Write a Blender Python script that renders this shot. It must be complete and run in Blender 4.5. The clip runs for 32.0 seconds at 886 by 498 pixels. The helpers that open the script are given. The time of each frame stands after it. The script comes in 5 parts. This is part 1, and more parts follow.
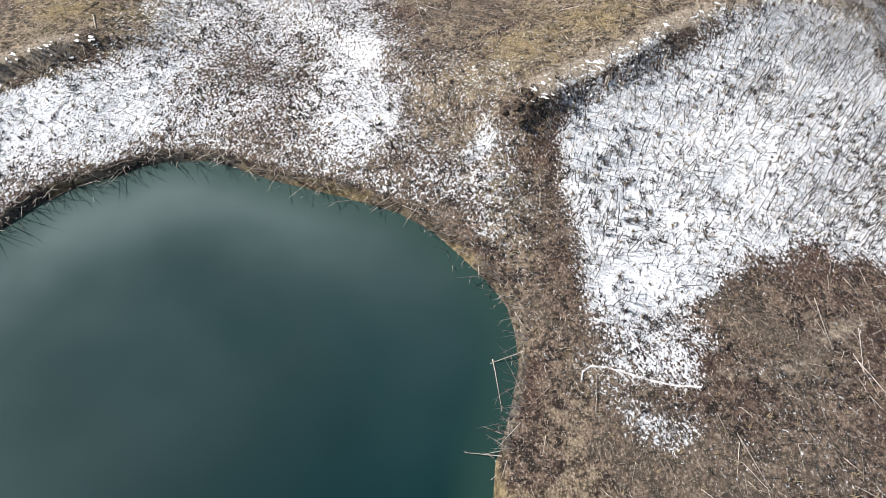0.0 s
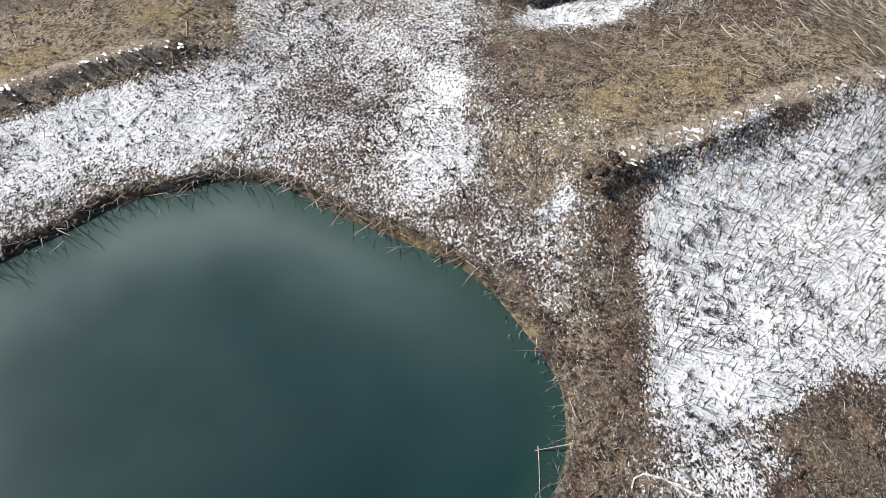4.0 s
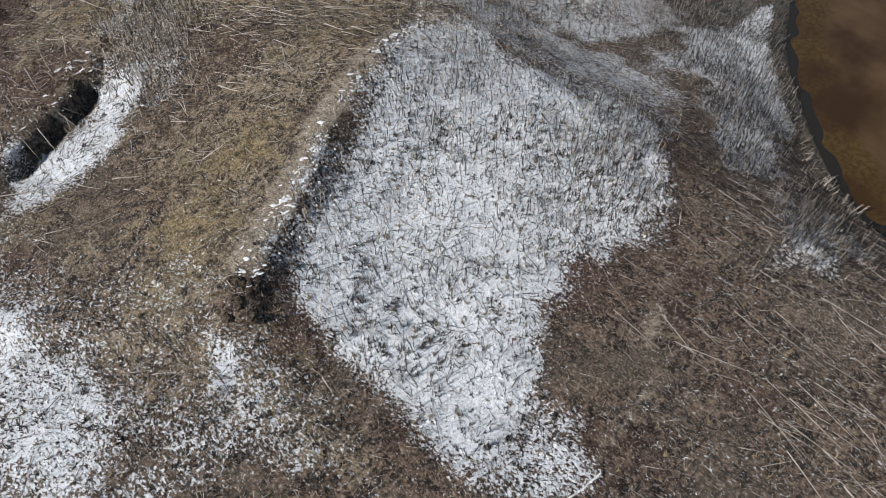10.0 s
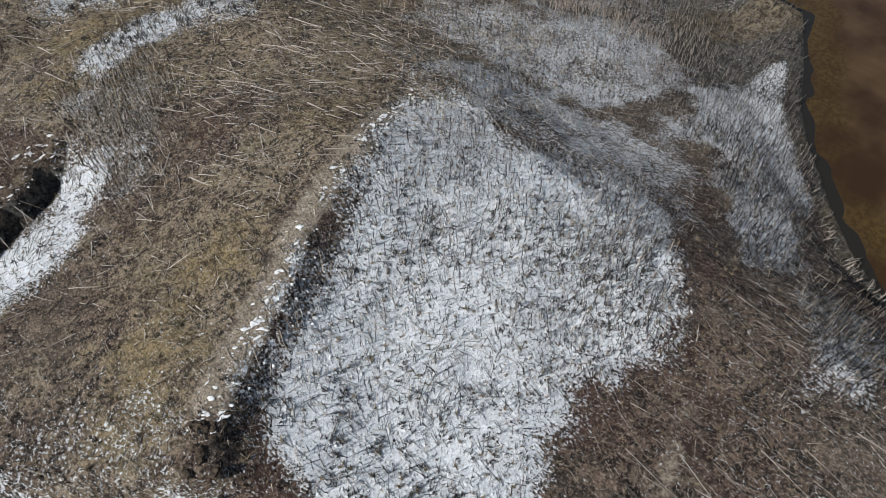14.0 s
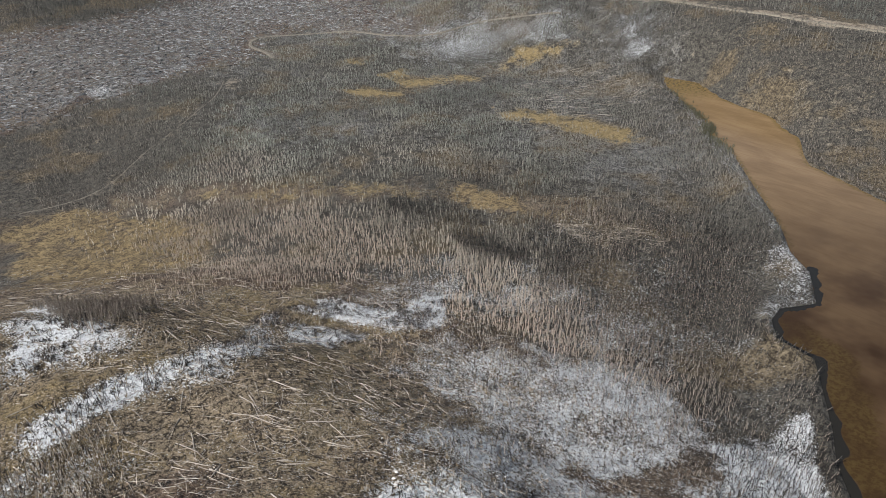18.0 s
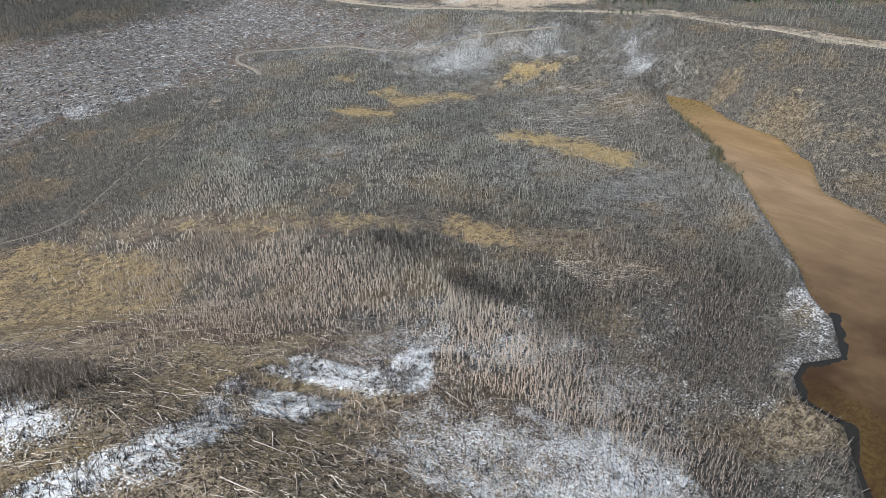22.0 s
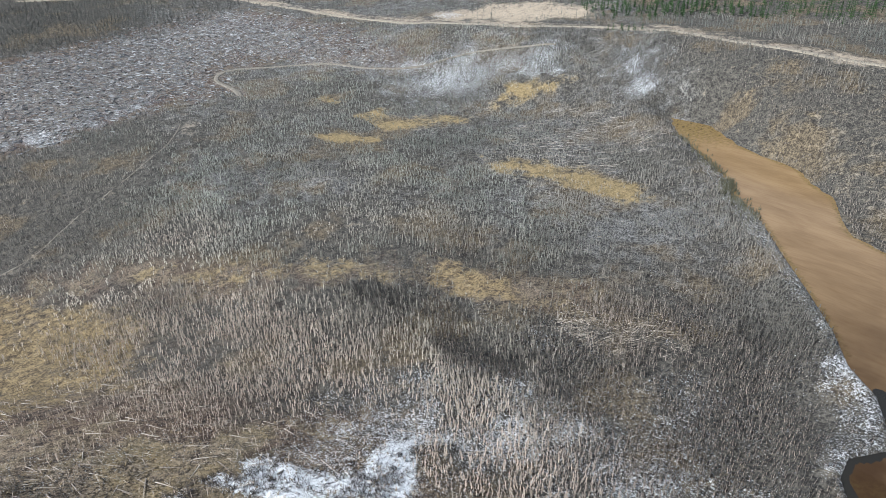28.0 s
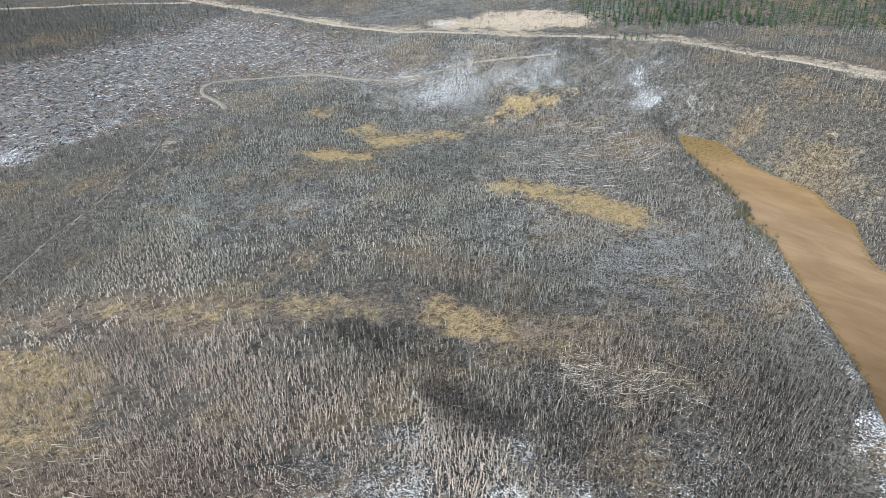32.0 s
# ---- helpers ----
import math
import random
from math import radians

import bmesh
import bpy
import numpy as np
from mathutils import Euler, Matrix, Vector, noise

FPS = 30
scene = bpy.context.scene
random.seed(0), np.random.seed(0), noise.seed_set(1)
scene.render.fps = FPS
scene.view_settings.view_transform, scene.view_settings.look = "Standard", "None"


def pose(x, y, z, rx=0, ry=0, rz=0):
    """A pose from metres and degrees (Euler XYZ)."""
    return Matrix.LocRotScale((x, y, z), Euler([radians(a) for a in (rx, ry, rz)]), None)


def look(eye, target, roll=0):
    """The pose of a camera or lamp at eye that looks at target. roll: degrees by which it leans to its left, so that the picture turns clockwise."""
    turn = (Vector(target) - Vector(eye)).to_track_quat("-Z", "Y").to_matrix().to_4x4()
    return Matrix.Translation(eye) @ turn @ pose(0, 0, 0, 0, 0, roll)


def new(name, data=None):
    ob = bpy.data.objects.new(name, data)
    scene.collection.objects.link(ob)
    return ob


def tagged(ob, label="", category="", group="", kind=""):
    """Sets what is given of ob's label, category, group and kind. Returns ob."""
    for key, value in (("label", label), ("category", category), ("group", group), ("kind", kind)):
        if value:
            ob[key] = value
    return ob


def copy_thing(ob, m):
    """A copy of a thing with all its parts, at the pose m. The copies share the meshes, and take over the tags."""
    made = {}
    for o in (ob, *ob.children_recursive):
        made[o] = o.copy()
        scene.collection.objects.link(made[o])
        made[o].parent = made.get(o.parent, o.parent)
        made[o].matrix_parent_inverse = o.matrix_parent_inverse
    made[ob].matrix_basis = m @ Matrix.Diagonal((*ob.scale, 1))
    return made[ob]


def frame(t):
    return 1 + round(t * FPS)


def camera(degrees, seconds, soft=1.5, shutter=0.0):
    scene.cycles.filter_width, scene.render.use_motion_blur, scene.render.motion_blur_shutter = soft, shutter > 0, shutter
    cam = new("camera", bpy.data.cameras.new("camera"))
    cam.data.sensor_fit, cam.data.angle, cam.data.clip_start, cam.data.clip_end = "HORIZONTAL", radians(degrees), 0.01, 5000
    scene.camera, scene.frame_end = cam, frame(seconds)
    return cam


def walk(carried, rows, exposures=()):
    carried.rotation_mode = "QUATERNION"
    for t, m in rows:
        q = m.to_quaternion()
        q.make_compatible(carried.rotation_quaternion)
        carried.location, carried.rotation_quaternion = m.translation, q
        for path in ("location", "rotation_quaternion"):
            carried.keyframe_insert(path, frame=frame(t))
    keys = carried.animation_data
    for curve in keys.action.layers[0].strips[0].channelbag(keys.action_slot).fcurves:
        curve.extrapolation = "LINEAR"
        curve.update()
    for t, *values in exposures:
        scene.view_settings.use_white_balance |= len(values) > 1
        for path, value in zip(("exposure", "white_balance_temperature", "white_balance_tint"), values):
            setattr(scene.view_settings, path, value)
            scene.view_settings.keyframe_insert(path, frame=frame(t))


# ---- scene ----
cam = camera(65.8, 32.0, soft=0.75)
# seconds, x, y, z, degrees of pitch and heading; the horizon stays level
PATH = [
    (0, -0.01, 0.00, 60.77, -54.53, 0.09),
    (0.5, -0.01, 0.56, 60.81, -54.58, 1.12),
    (1, -0.01, 1.13, 60.85, -54.59, 2.27),
    (1.5, -0.01, 1.74, 60.90, -54.61, 2.45),
    (2, -0.03, 2.41, 60.94, -54.50, 4.52),
    (2.5, -0.05, 3.15, 60.99, -54.52, 6.46),
    (4.5, -0.16, 6.40, 61.14, -54.53, 9.84),
    (5, -0.19, 7.26, 61.16, -54.51, 10.44),
    (5.5, -0.21, 8.13, 61.17, -54.51, 16.25),
    (6, -0.20, 9.00, 61.17, -54.49, 17.39),
    (6.5, -0.18, 9.87, 61.18, -54.42, 17.56),
    (7, -0.14, 10.74, 61.20, -54.46, 5.34),
    (7.5, -0.11, 11.62, 61.19, -54.30, -0.79),
    (8, -0.08, 12.48, 61.17, -54.27, -12.68),
    (8.5, -0.02, 13.34, 61.14, -54.27, -32.37),
    (9, 0.09, 14.18, 61.12, -54.20, -39.54),
    (9.5, 0.30, 15.00, 61.11, -54.04, -40.82),
    (10, 0.66, 15.81, 61.11, -53.88, -40.93),
    (10.5, 1.19, 16.65, 61.13, -53.75, -41.03),
    (11, 1.87, 17.50, 61.15, -53.62, -41.08),
    (11.5, 2.71, 18.38, 61.19, -53.48, -41.08),
    (12, 3.64, 19.27, 61.24, -53.38, -41.01),
    (12.5, 4.65, 20.20, 61.30, -53.26, -41.00),
    (13, 5.69, 21.15, 61.37, -53.23, -40.99),
    (13.5, 6.75, 22.12, 61.43, -53.21, -41.03),
    (15.5, 10.98, 26.09, 61.69, -44.43, -40.19),
    (16, 12.02, 27.09, 61.75, -38.70, -40.36),
    (16.5, 13.09, 28.12, 61.82, -38.60, -40.39),
    (17, 14.17, 29.15, 61.89, -35.35, -40.51),
    (17.5, 15.24, 30.15, 61.91, -29.12, -40.71),
    (18, 16.34, 31.15, 61.93, -28.97, -40.74),
    (18.5, 17.46, 32.16, 61.96, -28.85, -40.77),
    (19, 18.58, 33.17, 62.00, -28.75, -40.79),
    (19.5, 19.71, 34.16, 62.05, -28.66, -40.82),
    (20, 20.85, 35.14, 62.11, -28.58, -40.83),
    (20.5, 22.00, 36.14, 62.19, -28.54, -40.84),
    (21, 23.14, 37.17, 62.29, -28.47, -40.87),
    (21.5, 24.24, 38.19, 62.38, -28.44, -40.89),
    (22, 25.32, 39.20, 62.46, -28.42, -40.91),
    (22.5, 26.41, 40.21, 62.52, -28.38, -40.94),
    (23, 27.49, 41.21, 62.57, -28.36, -40.96),
    (23.5, 28.56, 42.20, 62.60, -28.29, -40.98),
    (24, 29.60, 43.18, 62.64, -28.25, -41.02),
    (24.5, 30.60, 44.15, 62.69, -28.21, -41.06),
    (25, 31.58, 45.14, 62.76, -28.16, -41.09),
    (25.5, 32.58, 46.15, 62.84, -28.14, -41.13),
    (27.5, 36.75, 50.29, 63.20, -28.02, -41.29),
    (28, 37.81, 51.35, 63.26, -27.98, -41.33),
    (28.5, 38.87, 52.42, 63.30, -27.94, -41.35),
    (29, 39.94, 53.49, 63.32, -27.87, -41.37),
    (29.5, 41.01, 54.53, 63.32, -27.82, -41.37),
    (30, 42.10, 55.55, 63.30, -27.79, -41.39),
    (30.5, 43.20, 56.55, 63.27, -27.76, -41.39),
    (31, 44.32, 57.54, 63.23, -27.76, -41.41),
    (31.5, 45.46, 58.51, 63.19, -27.70, -41.43),
    (32, 46.60, 59.47, 63.15, -27.67, -41.42),
]
# the film's exposure drifts as the view lifts
EXPOSURES = [(0, 0.78, 6330, 12), (4, 0.60, 6360, 12), (6.5, 0.47, 6380, 13), (8.0, 0.36, 6300, 15), (10, 0.04, 6150, 11), (13.5, -0.04, 6080, 9), (16, -0.04, 6200, 10), (17.2, 0.08, 6300, 10), (18.2, 0.32, 6300, 10), (22, 0.64, 6000, 9), (25, 0.74, 5900, 8), (28, 0.80, 5820, 8), (32, 0.96, 5780, 7)]
walk(cam, [(t, pose(x, y, z, 90 + pitch, 0, heading)) for t, x, y, z, pitch, heading in PATH], EXPOSURES)

# ---- sky and sun ----
SUN_FROM = Vector((-0.985, 0.17, 0.0)).normalized()
SUN_HEIGHT = radians(41)
world = bpy.data.worlds.new("sky")
scene.world = world
world.use_nodes = True
wn, wl = world.node_tree.nodes, world.node_tree.links
wn.clear()
sky = wn.new("ShaderNodeTexSky")
sky.sky_type, sky.sun_disc, sky.sun_elevation = "NISHITA", False, SUN_HEIGHT
sky.sun_rotation = math.atan2(SUN_FROM.x, SUN_FROM.y)
coord = wn.new("ShaderNodeTexCoord")
cloud = wn.new("ShaderNodeTexNoise")
cloud.inputs["Scale"].default_value, cloud.inputs["Detail"].default_value, cloud.inputs["Roughness"].default_value = 3.4, 5.0, 0.5
ramp = wn.new("ShaderNodeValToRGB")
ramp.color_ramp.elements[0].position, ramp.color_ramp.elements[1].position = 0.36, 0.66
mix = wn.new("ShaderNodeMix")
mix.data_type = "RGBA"
mix.inputs["B"].default_value = (7.5, 7.5, 7.6, 1)
amount = wn.new("ShaderNodeMath")
amount.operation = "MULTIPLY"
amount.inputs[1].default_value = 0.22
back = wn.new("ShaderNodeBackground")
back.inputs["Strength"].default_value = 0.052
out = wn.new("ShaderNodeOutputWorld")
wl.new(coord.outputs["Generated"], cloud.inputs["Vector"])
wl.new(cloud.outputs["Fac"], ramp.inputs["Fac"])
wl.new(ramp.outputs["Color"], amount.inputs[0])
wl.new(amount.outputs[0], mix.inputs["Factor"])
wl.new(sky.outputs["Color"], mix.inputs["A"])
wl.new(mix.outputs["Result"], back.inputs["Color"])
wl.new(back.outputs["Background"], out.inputs["Surface"])
sun = new("sun", bpy.data.lights.new("sun", "SUN"))
sun.data.energy, sun.data.angle, sun.data.color = 5.0, radians(0.6), (1.0, 0.975, 0.94)
sun.matrix_world = look(Vector((0, 0, 80)), Vector((0, 0, 80)) - SUN_FROM * math.cos(SUN_HEIGHT) - Vector((0, 0, math.sin(SUN_HEIGHT))))


# ---- plan ----
BLUE = [(-43.6, 27.7), (-40.6, 30.9), (-37.3, 34.1), (-34.9, 37.0), (-32.3, 39.0), (-29.0, 40.3), (-27.0, 41.5), (-24.8, 42.1), (-21.1, 42.2), (-18.2, 41.2), (-15.2, 39.9), (-12.1, 39.0), (-8.2, 37.8), (-4.0, 36.3), (-1.0, 34.3), (1.5, 31.6), (3.4, 29.3), (4.8, 27.1), (5.3, 24.8), (5.4, 22.0), (4.8, 19.4), (4.1, 16.9), (3.4, 14.9), (3.0, 11), (2, 3), (-4, -8), (-15, -16), (-28, -17), (-41, -8), (-47, 5), (-47, 18)]
OCHRE = [(226, 160), (213.4, 148.4), (200.5, 132.3), (190.5, 120), (184.3, 117.2), (176, 106), (164.6, 96), (153, 85.5), (144.2, 78), (137, 73), (132.7, 67.6), (123.5, 62.4), (117.5, 65.6), (113.4, 64.9), (109.2, 62), (108.4, 56), (103.6, 53), (95.8, 48.2), (90, 45.2), (84.5, 40.8), (76.2, 32.5), (71.5, 26.8), (68.4, 21.2), (66, 5), (70, -40), (150, -40), (172, 30), (174, 69.7), (178.5, 79), (183, 89.8), (188.5, 93.7), (199.5, 99.8), (204.5, 107), (211.5, 113.4), (214.5, 124), (217, 131.6), (228, 147)]
BANK = [(4.5, 43.5), (7.6, 46.9), (11, 49.1), (16, 52.2), (22.5, 56.8), (31, 61), (35.5, 63.4), (41, 66), (47, 69)]
NORTH_BANK = [(-75, 28), (-58, 38), (-52.8, 42.1), (-48.4, 44.6), (-44.5, 47.5), (-40.5, 50.9), (-34.7, 54.3), (-29.1, 56.4), (-25.7, 56.8), (-18, 57)]
DIP = [(-9, 69), (-2.5, 71.6), (1.5, 74.4), (6.6, 77.1), (9.9, 79.6), (12.6, 82.2), (15.7, 86.5), (20, 89.5)]
GULLIES = [([(8, 97), (15.4, 100.7), (21.5, 103), (30.2, 101.6), (40.1, 99.9), (45.2, 99.3)], 0.9), ([(48, 99.5), (52.5, 96.2), (57, 92)], 0.7), ([(54, 104), (58.5, 99.8), (59.6, 96.1), (66.4, 92.1)], 0.8)]
SNOW_NORTH = [(-51.1, 39.3), (-47.5, 42.7), (-41.8, 47.8), (-35.4, 52.5), (-28.6, 55.5), (-24.2, 56.3), (-20.6, 52.3), (-19.6, 43.9), (-25.8, 43.4), (-30.2, 41.0), (-37.8, 35.3), (-44.6, 29.4)]
SNOW_SLOPE = [(-23.0, 63.8), (-14.3, 66.8), (-6.6, 70.6), (-3.0, 51.2), (-2.2, 44.2), (-3.1, 40.1), (-7.3, 38.6), (-12.1, 40.0), (-17.1, 42.7), (-18.8, 46.0), (-18.7, 53.2)]
SNOW_BASIN = [(10.0, 47.2), (13.8, 49.9), (21.7, 55.6), (28.8, 59.3), (34.8, 62.3), (38.8, 64.6), (42.5, 64.8), (47.5, 61.5), (46, 57), (44.7, 51.5), (48.9, 47.8), (53.1, 40.9), (43.8, 34.0), (36.5, 31.4), (30.9, 31.9), (26.6, 31.0), (20.9, 28.2), (16.7, 26.1), (12, 24.5), (9.8, 25.5), (9.7, 28.8), (9.9, 37.4), (10.0, 43.1), (8.9, 46.3)]
SNOW_DIP = [(0.5, 74.7), (3.5, 75.9), (6.2, 77.3), (11.1, 81.6), (14.2, 77.3), (11.8, 71.3), (8.7, 70.0), (3.6, 68.2), (-2.8, 67.6)]
SNOW_DIP_UPPER = [(16.5, 88.8), (24.3, 90.5), (27.7, 88.8), (25.1, 86.7), (18.1, 86.2), (14.2, 84.5)]
DIP_STAND = [(10.4, 69.3), (15.9, 70.6), (20.8, 76), (24.7, 87.1), (21.4, 90.2), (15.4, 87), (12.6, 80)]
SNOW_SPOT = [(3.6, 44.7), (5.3, 43.6), (4.0, 41.8), (2.3, 40.3), (1.2, 41.6)]
SNOW_SHORE = [(81.9, 55.6), (96.7, 49.6), (107.1, 52.9), (95.1, 47.0), (81.9, 40.3), (72.3, 34.1), (60.1, 28.9), (52.5, 32.6), (63.5, 42.2), (74.0, 50.9)]
SNOW_SHORE_LOW = [(53.7, 27.5), (57.6, 25.3), (57.3, 20.0), (50.8, 17.3), (45.0, 19.7), (41.3, 22.1)]
SNOW_FAINT = [(59.8, 91.4), (68.2, 89.4), (84.9, 82.5), (98, 78), (95, 68), (88, 66), (79.8, 57.8), (61.8, 56.1), (38.6, 62.9), (37.5, 65.9), (54.0, 71.5)]
SNOW_GULLY = [(16.0, 93.9), (21.4, 96.0), (29.5, 95.4), (40.8, 100.8), (46.8, 102.6), (42.6, 93.5), (36.4, 89.9), (27.7, 90.1), (20.1, 90.5), (14.9, 88.3)]
SNOW_PATCH_A = [(51.2, 105), (53.4, 105.2), (55.7, 101.6), (60.6, 98.1), (57.6, 95.6), (52, 95.2), (48.8, 98.8)]
SNOW_PATCH_B = [(58.8, 110.6), (61.8, 111.4), (64, 106.6), (65, 104.4), (69.4, 102.4), (76.2, 106.6), (79, 103.8), (74, 97.4), (70, 94.5), (62.8, 97), (60, 100.8), (56.6, 104.9), (55.2, 109), (56, 109.6), (58, 106)]
SNOW_PATCH_UPPER = [(62, 111), (71, 114), (77.5, 113.6), (81, 106.6), (76.9, 105), (69.3, 101), (64.7, 103)]
SNOW_PATCH_C = [(48.4, 108), (51.7, 109), (50.4, 104.7), (47.3, 103.6)]
SNOW_LEFT = [(19.6, 113.3), (25.2, 131.5), (29.6, 128.2), (29.8, 103.9), (26.5, 101.6), (22.8, 102.9), (17.6, 103.4)]
SNOW_POINT = [(139.7, 77.7), (143.4, 75.4), (134.5, 66.5), (125.4, 62.4), (119.2, 64.5), (108.8, 66.3), (112.2, 67.3), (125.7, 68.6)]
SNOW_FAR_A = [(185.4, 229.1), (200.9, 254.1), (216.5, 259.8), (227.3, 246.5), (217.0, 231.3), (196.2, 216.3), (187.2, 217.2)]
SNOW_FAR_B = [(210.7, 215.4), (227.9, 225.5), (239.5, 216.3), (228.2, 197.8), (215.9, 207.5)]
SNOW_FAR_C = [(244.4, 194.6), (246.6, 184.3), (233.4, 169.2), (226.4, 170.1), (231.4, 182.7)]
LOGGED = [(15, 250), (42.9, 258.0), (71.1, 263.5), (86.0, 266.7), (121.8, 276.1), (140.4, 274.8), (141.3, 298.7), (156.6, 307.9), (182.0, 284.8), (190.3, 267.3), (205.9, 253.8), (212.0, 313.8), (202.8, 383.4), (189.8, 406.3), (146.0, 399.6), (94.9, 373.9), (40, 380)]
DARK_WOOD = [(117.7, 475.3), (150, 470), (200.9, 445.3), (206.9, 391.3), (167.0, 386.6), (95.8, 378.0), (60, 385), (70, 450)]
OCHRE_MEADOW_A = [(164.3, 178.2), (170.7, 168.1), (179.3, 151.6), (179.4, 137.1), (171.6, 131.1), (166.1, 132.4), (169.6, 144.1), (166.9, 155.4), (161.4, 165.2), (161.9, 173.7)]
OCHRE_MEADOW_B = [(138.3, 223.4), (148.6, 220.4), (150.4, 209.0), (146.2, 205.8), (140.0, 212.9)]
OCHRE_MEADOW_C = [(159.9, 234.0), (167.5, 229.7), (169.9, 221.3), (187.4, 206.9), (183.3, 202.6), (168.4, 208.5), (153.7, 210.9), (158.4, 220.0)]
OCHRE_MEADOW_D = [(197.0, 208.8), (208.9, 213.6), (219.2, 205.6), (226.2, 197.3), (226.8, 193.1), (213.5, 200.4), (201.3, 201.1)]
OCHRE_MEADOW_E = [(159.1, 254.1), (163.2, 247.0), (159.2, 234.5), (155.8, 238.9)]
TAN_FIELD = [(29.7, 195.9), (47.7, 197.2), (54.8, 179.6), (51.6, 167.1), (54.4, 140.8), (43.9, 135.7), (23.0, 149.3)]
TAN_PATCH = [(110.3, 138.4), (117.4, 141.2), (121.6, 128.4), (120.6, 120.5), (116.9, 119.3), (112.0, 126.7)]
MOSS_BAND = [(71.4, 181.4), (100.1, 158.6), (113.7, 144.3), (110.3, 138.4), (94.1, 149.6), (69.1, 175.7)]
TAN_NEAR = [(23.6, 66.5), (34.4, 70.7), (38.9, 65.3), (30.7, 61.0), (22.2, 56.9), (15.5, 51.8), (11.3, 50.0), (7.2, 47.9), (5.1, 48.1), (2.4, 54.9), (2.5, 61.2), (9.6, 59.8)]
TAN_NORTH = [(-63.3, 54.5), (-40.4, 61.9), (-27.0, 66.1), (-25.4, 56.5), (-34.2, 54.0), (-44.1, 47.5), (-53.0, 43.0)]
GULLY_FLAT = [(34.4, 111.2), (45.6, 122.6), (68.1, 118.5), (76.3, 113.4), (59.6, 111.4), (48.7, 109.9), (36.4, 101.5)]
RIGHT_TAN = [(222, 117), (234, 108), (226, 97), (196, 84), (184, 79), (186, 86), (190, 93.4), (202, 100.5), (205, 106), (212, 110)]
TRACK = [(138.4, 270.7), (141.1, 274.3), (140.2, 282.7), (139.8, 295.6), (147.2, 304.7), (158.5, 302.7), (182.0, 284.8), (190.7, 264.5), (203.8, 251.2), (219.2, 243.8), (228.8, 230.5), (237.6, 215.9)]
LEFT_PATH = [(35, 202.9), (41.5, 201.3), (54.2, 202.5), (72.7, 219.6), (79.7, 222.3), (90.5, 230.7), (102.6, 242.1), (110.6, 254.5)]
LITTLE_PATH = [(115.9, 226.3), (112.8, 214.7), (108.1, 199.5)]
CLEARING = [(111.3, 258.3), (116.5, 256.6), (113.7, 248.2), (109.1, 244.9), (107.7, 251.3)]
BARE_FAR = [(284.1, 287.3), (294.3, 247.1), (278.8, 232.1), (254.5, 255.3), (239.9, 287.2), (242.3, 305.4), (261.5, 296.9)]
FOOTPATH = [(9.7, 20.4), (9.5, 21.2), (10.1, 21.9), (11.5, 21.5), (13.1, 21.1), (14.5, 20.3), (16.1, 20.0), (18.2, 20.1)]
EARTH_PATH = [(18.6, 20.2), (20.5, 21.3), (24.3, 21.6), (26.2, 22.3), (29.2, 24.9), (32.4, 26.4), (36, 28.5)]
SNOW_MIDDLE = [(-36, 75), (-28, 84), (-14, 84.5), (-7, 77), (-5, 70), (-3, 62), (-2.5, 48), (-5, 39.5), (-10.5, 39.2), (-18.6, 42), (-26.9, 43.6), (-30, 53)]
LOWER_SNOW = [(81.6, 91.7), (101.9, 86.5), (107.8, 72.2), (103.4, 62.7), (90.9, 70.4), (72.3, 80.8)]
RUSSET = [(43.6, 199.6), (61.7, 171.0), (61.4, 152.6), (48.0, 137.1), (35.0, 145.2)]
SNOW_LOGGED = [(60.0, 284.8), (77.1, 280.8), (100.2, 286.4), (124.6, 297.0), (112.7, 278.2), (77.1, 262.7), (57.0, 269.3)]
SNOW_FAR_WIDE = [(191.2, 266.2), (209.6, 261.4), (224.6, 239.2), (240.0, 211.3), (228.7, 199.0), (212.1, 215.0), (194.1, 213.1), (179.5, 228.1), (178.8, 246.0)]
SNOW_STAND = [(72.4, 114.0), (82.7, 111.2), (93.7, 100.9), (100.6, 91.3), (94.6, 88.5), (81.4, 98.5), (68.0, 106.5)]
BROWN_BAND = [(52, 198), (59.6, 192.9), (73.2, 182), (87, 167), (106, 153.5), (118.5, 140), (126, 126), (140, 113), (132.6, 107), (116, 114.5), (109.8, 129.5), (99.5, 144), (81.5, 158.5), (68, 174), (52, 190)]
OLIVE_SHOULDER = [(46, 88), (50.5, 81), (44.5, 71), (36.3, 67), (30, 71), (34, 80), (40, 86)]
FIELD_CLUMP = [(48.5, 167), (54.7, 168), (62, 155), (58.3, 148.5), (49, 158.5)]
DARK_CLUMP = [(96, 124), (101, 120), (104, 110), (101, 105), (96, 113)]
REED_MAT = [(113, 113), (122, 113), (130, 100), (125, 93), (117, 100)]
RIGHT_DARK = [(24, 28), (34, 29.5), (46, 32), (58, 24), (60, 6), (30, 2), (14, 4), (16, 14), (20, 19)]
THICKET = [(26.6, 134), (32, 130), (37.8, 119), (33, 107), (28, 107), (25, 115)]
SNOW_UNDER_A = [(112.0, 119.2), (116.7, 115.0), (116.7, 104.0), (111.6, 104.2), (106.2, 112.4)]
SNOW_UNDER_B = [(98.2, 110.2), (103.8, 103.7), (99.1, 97.8), (93.5, 101.3)]
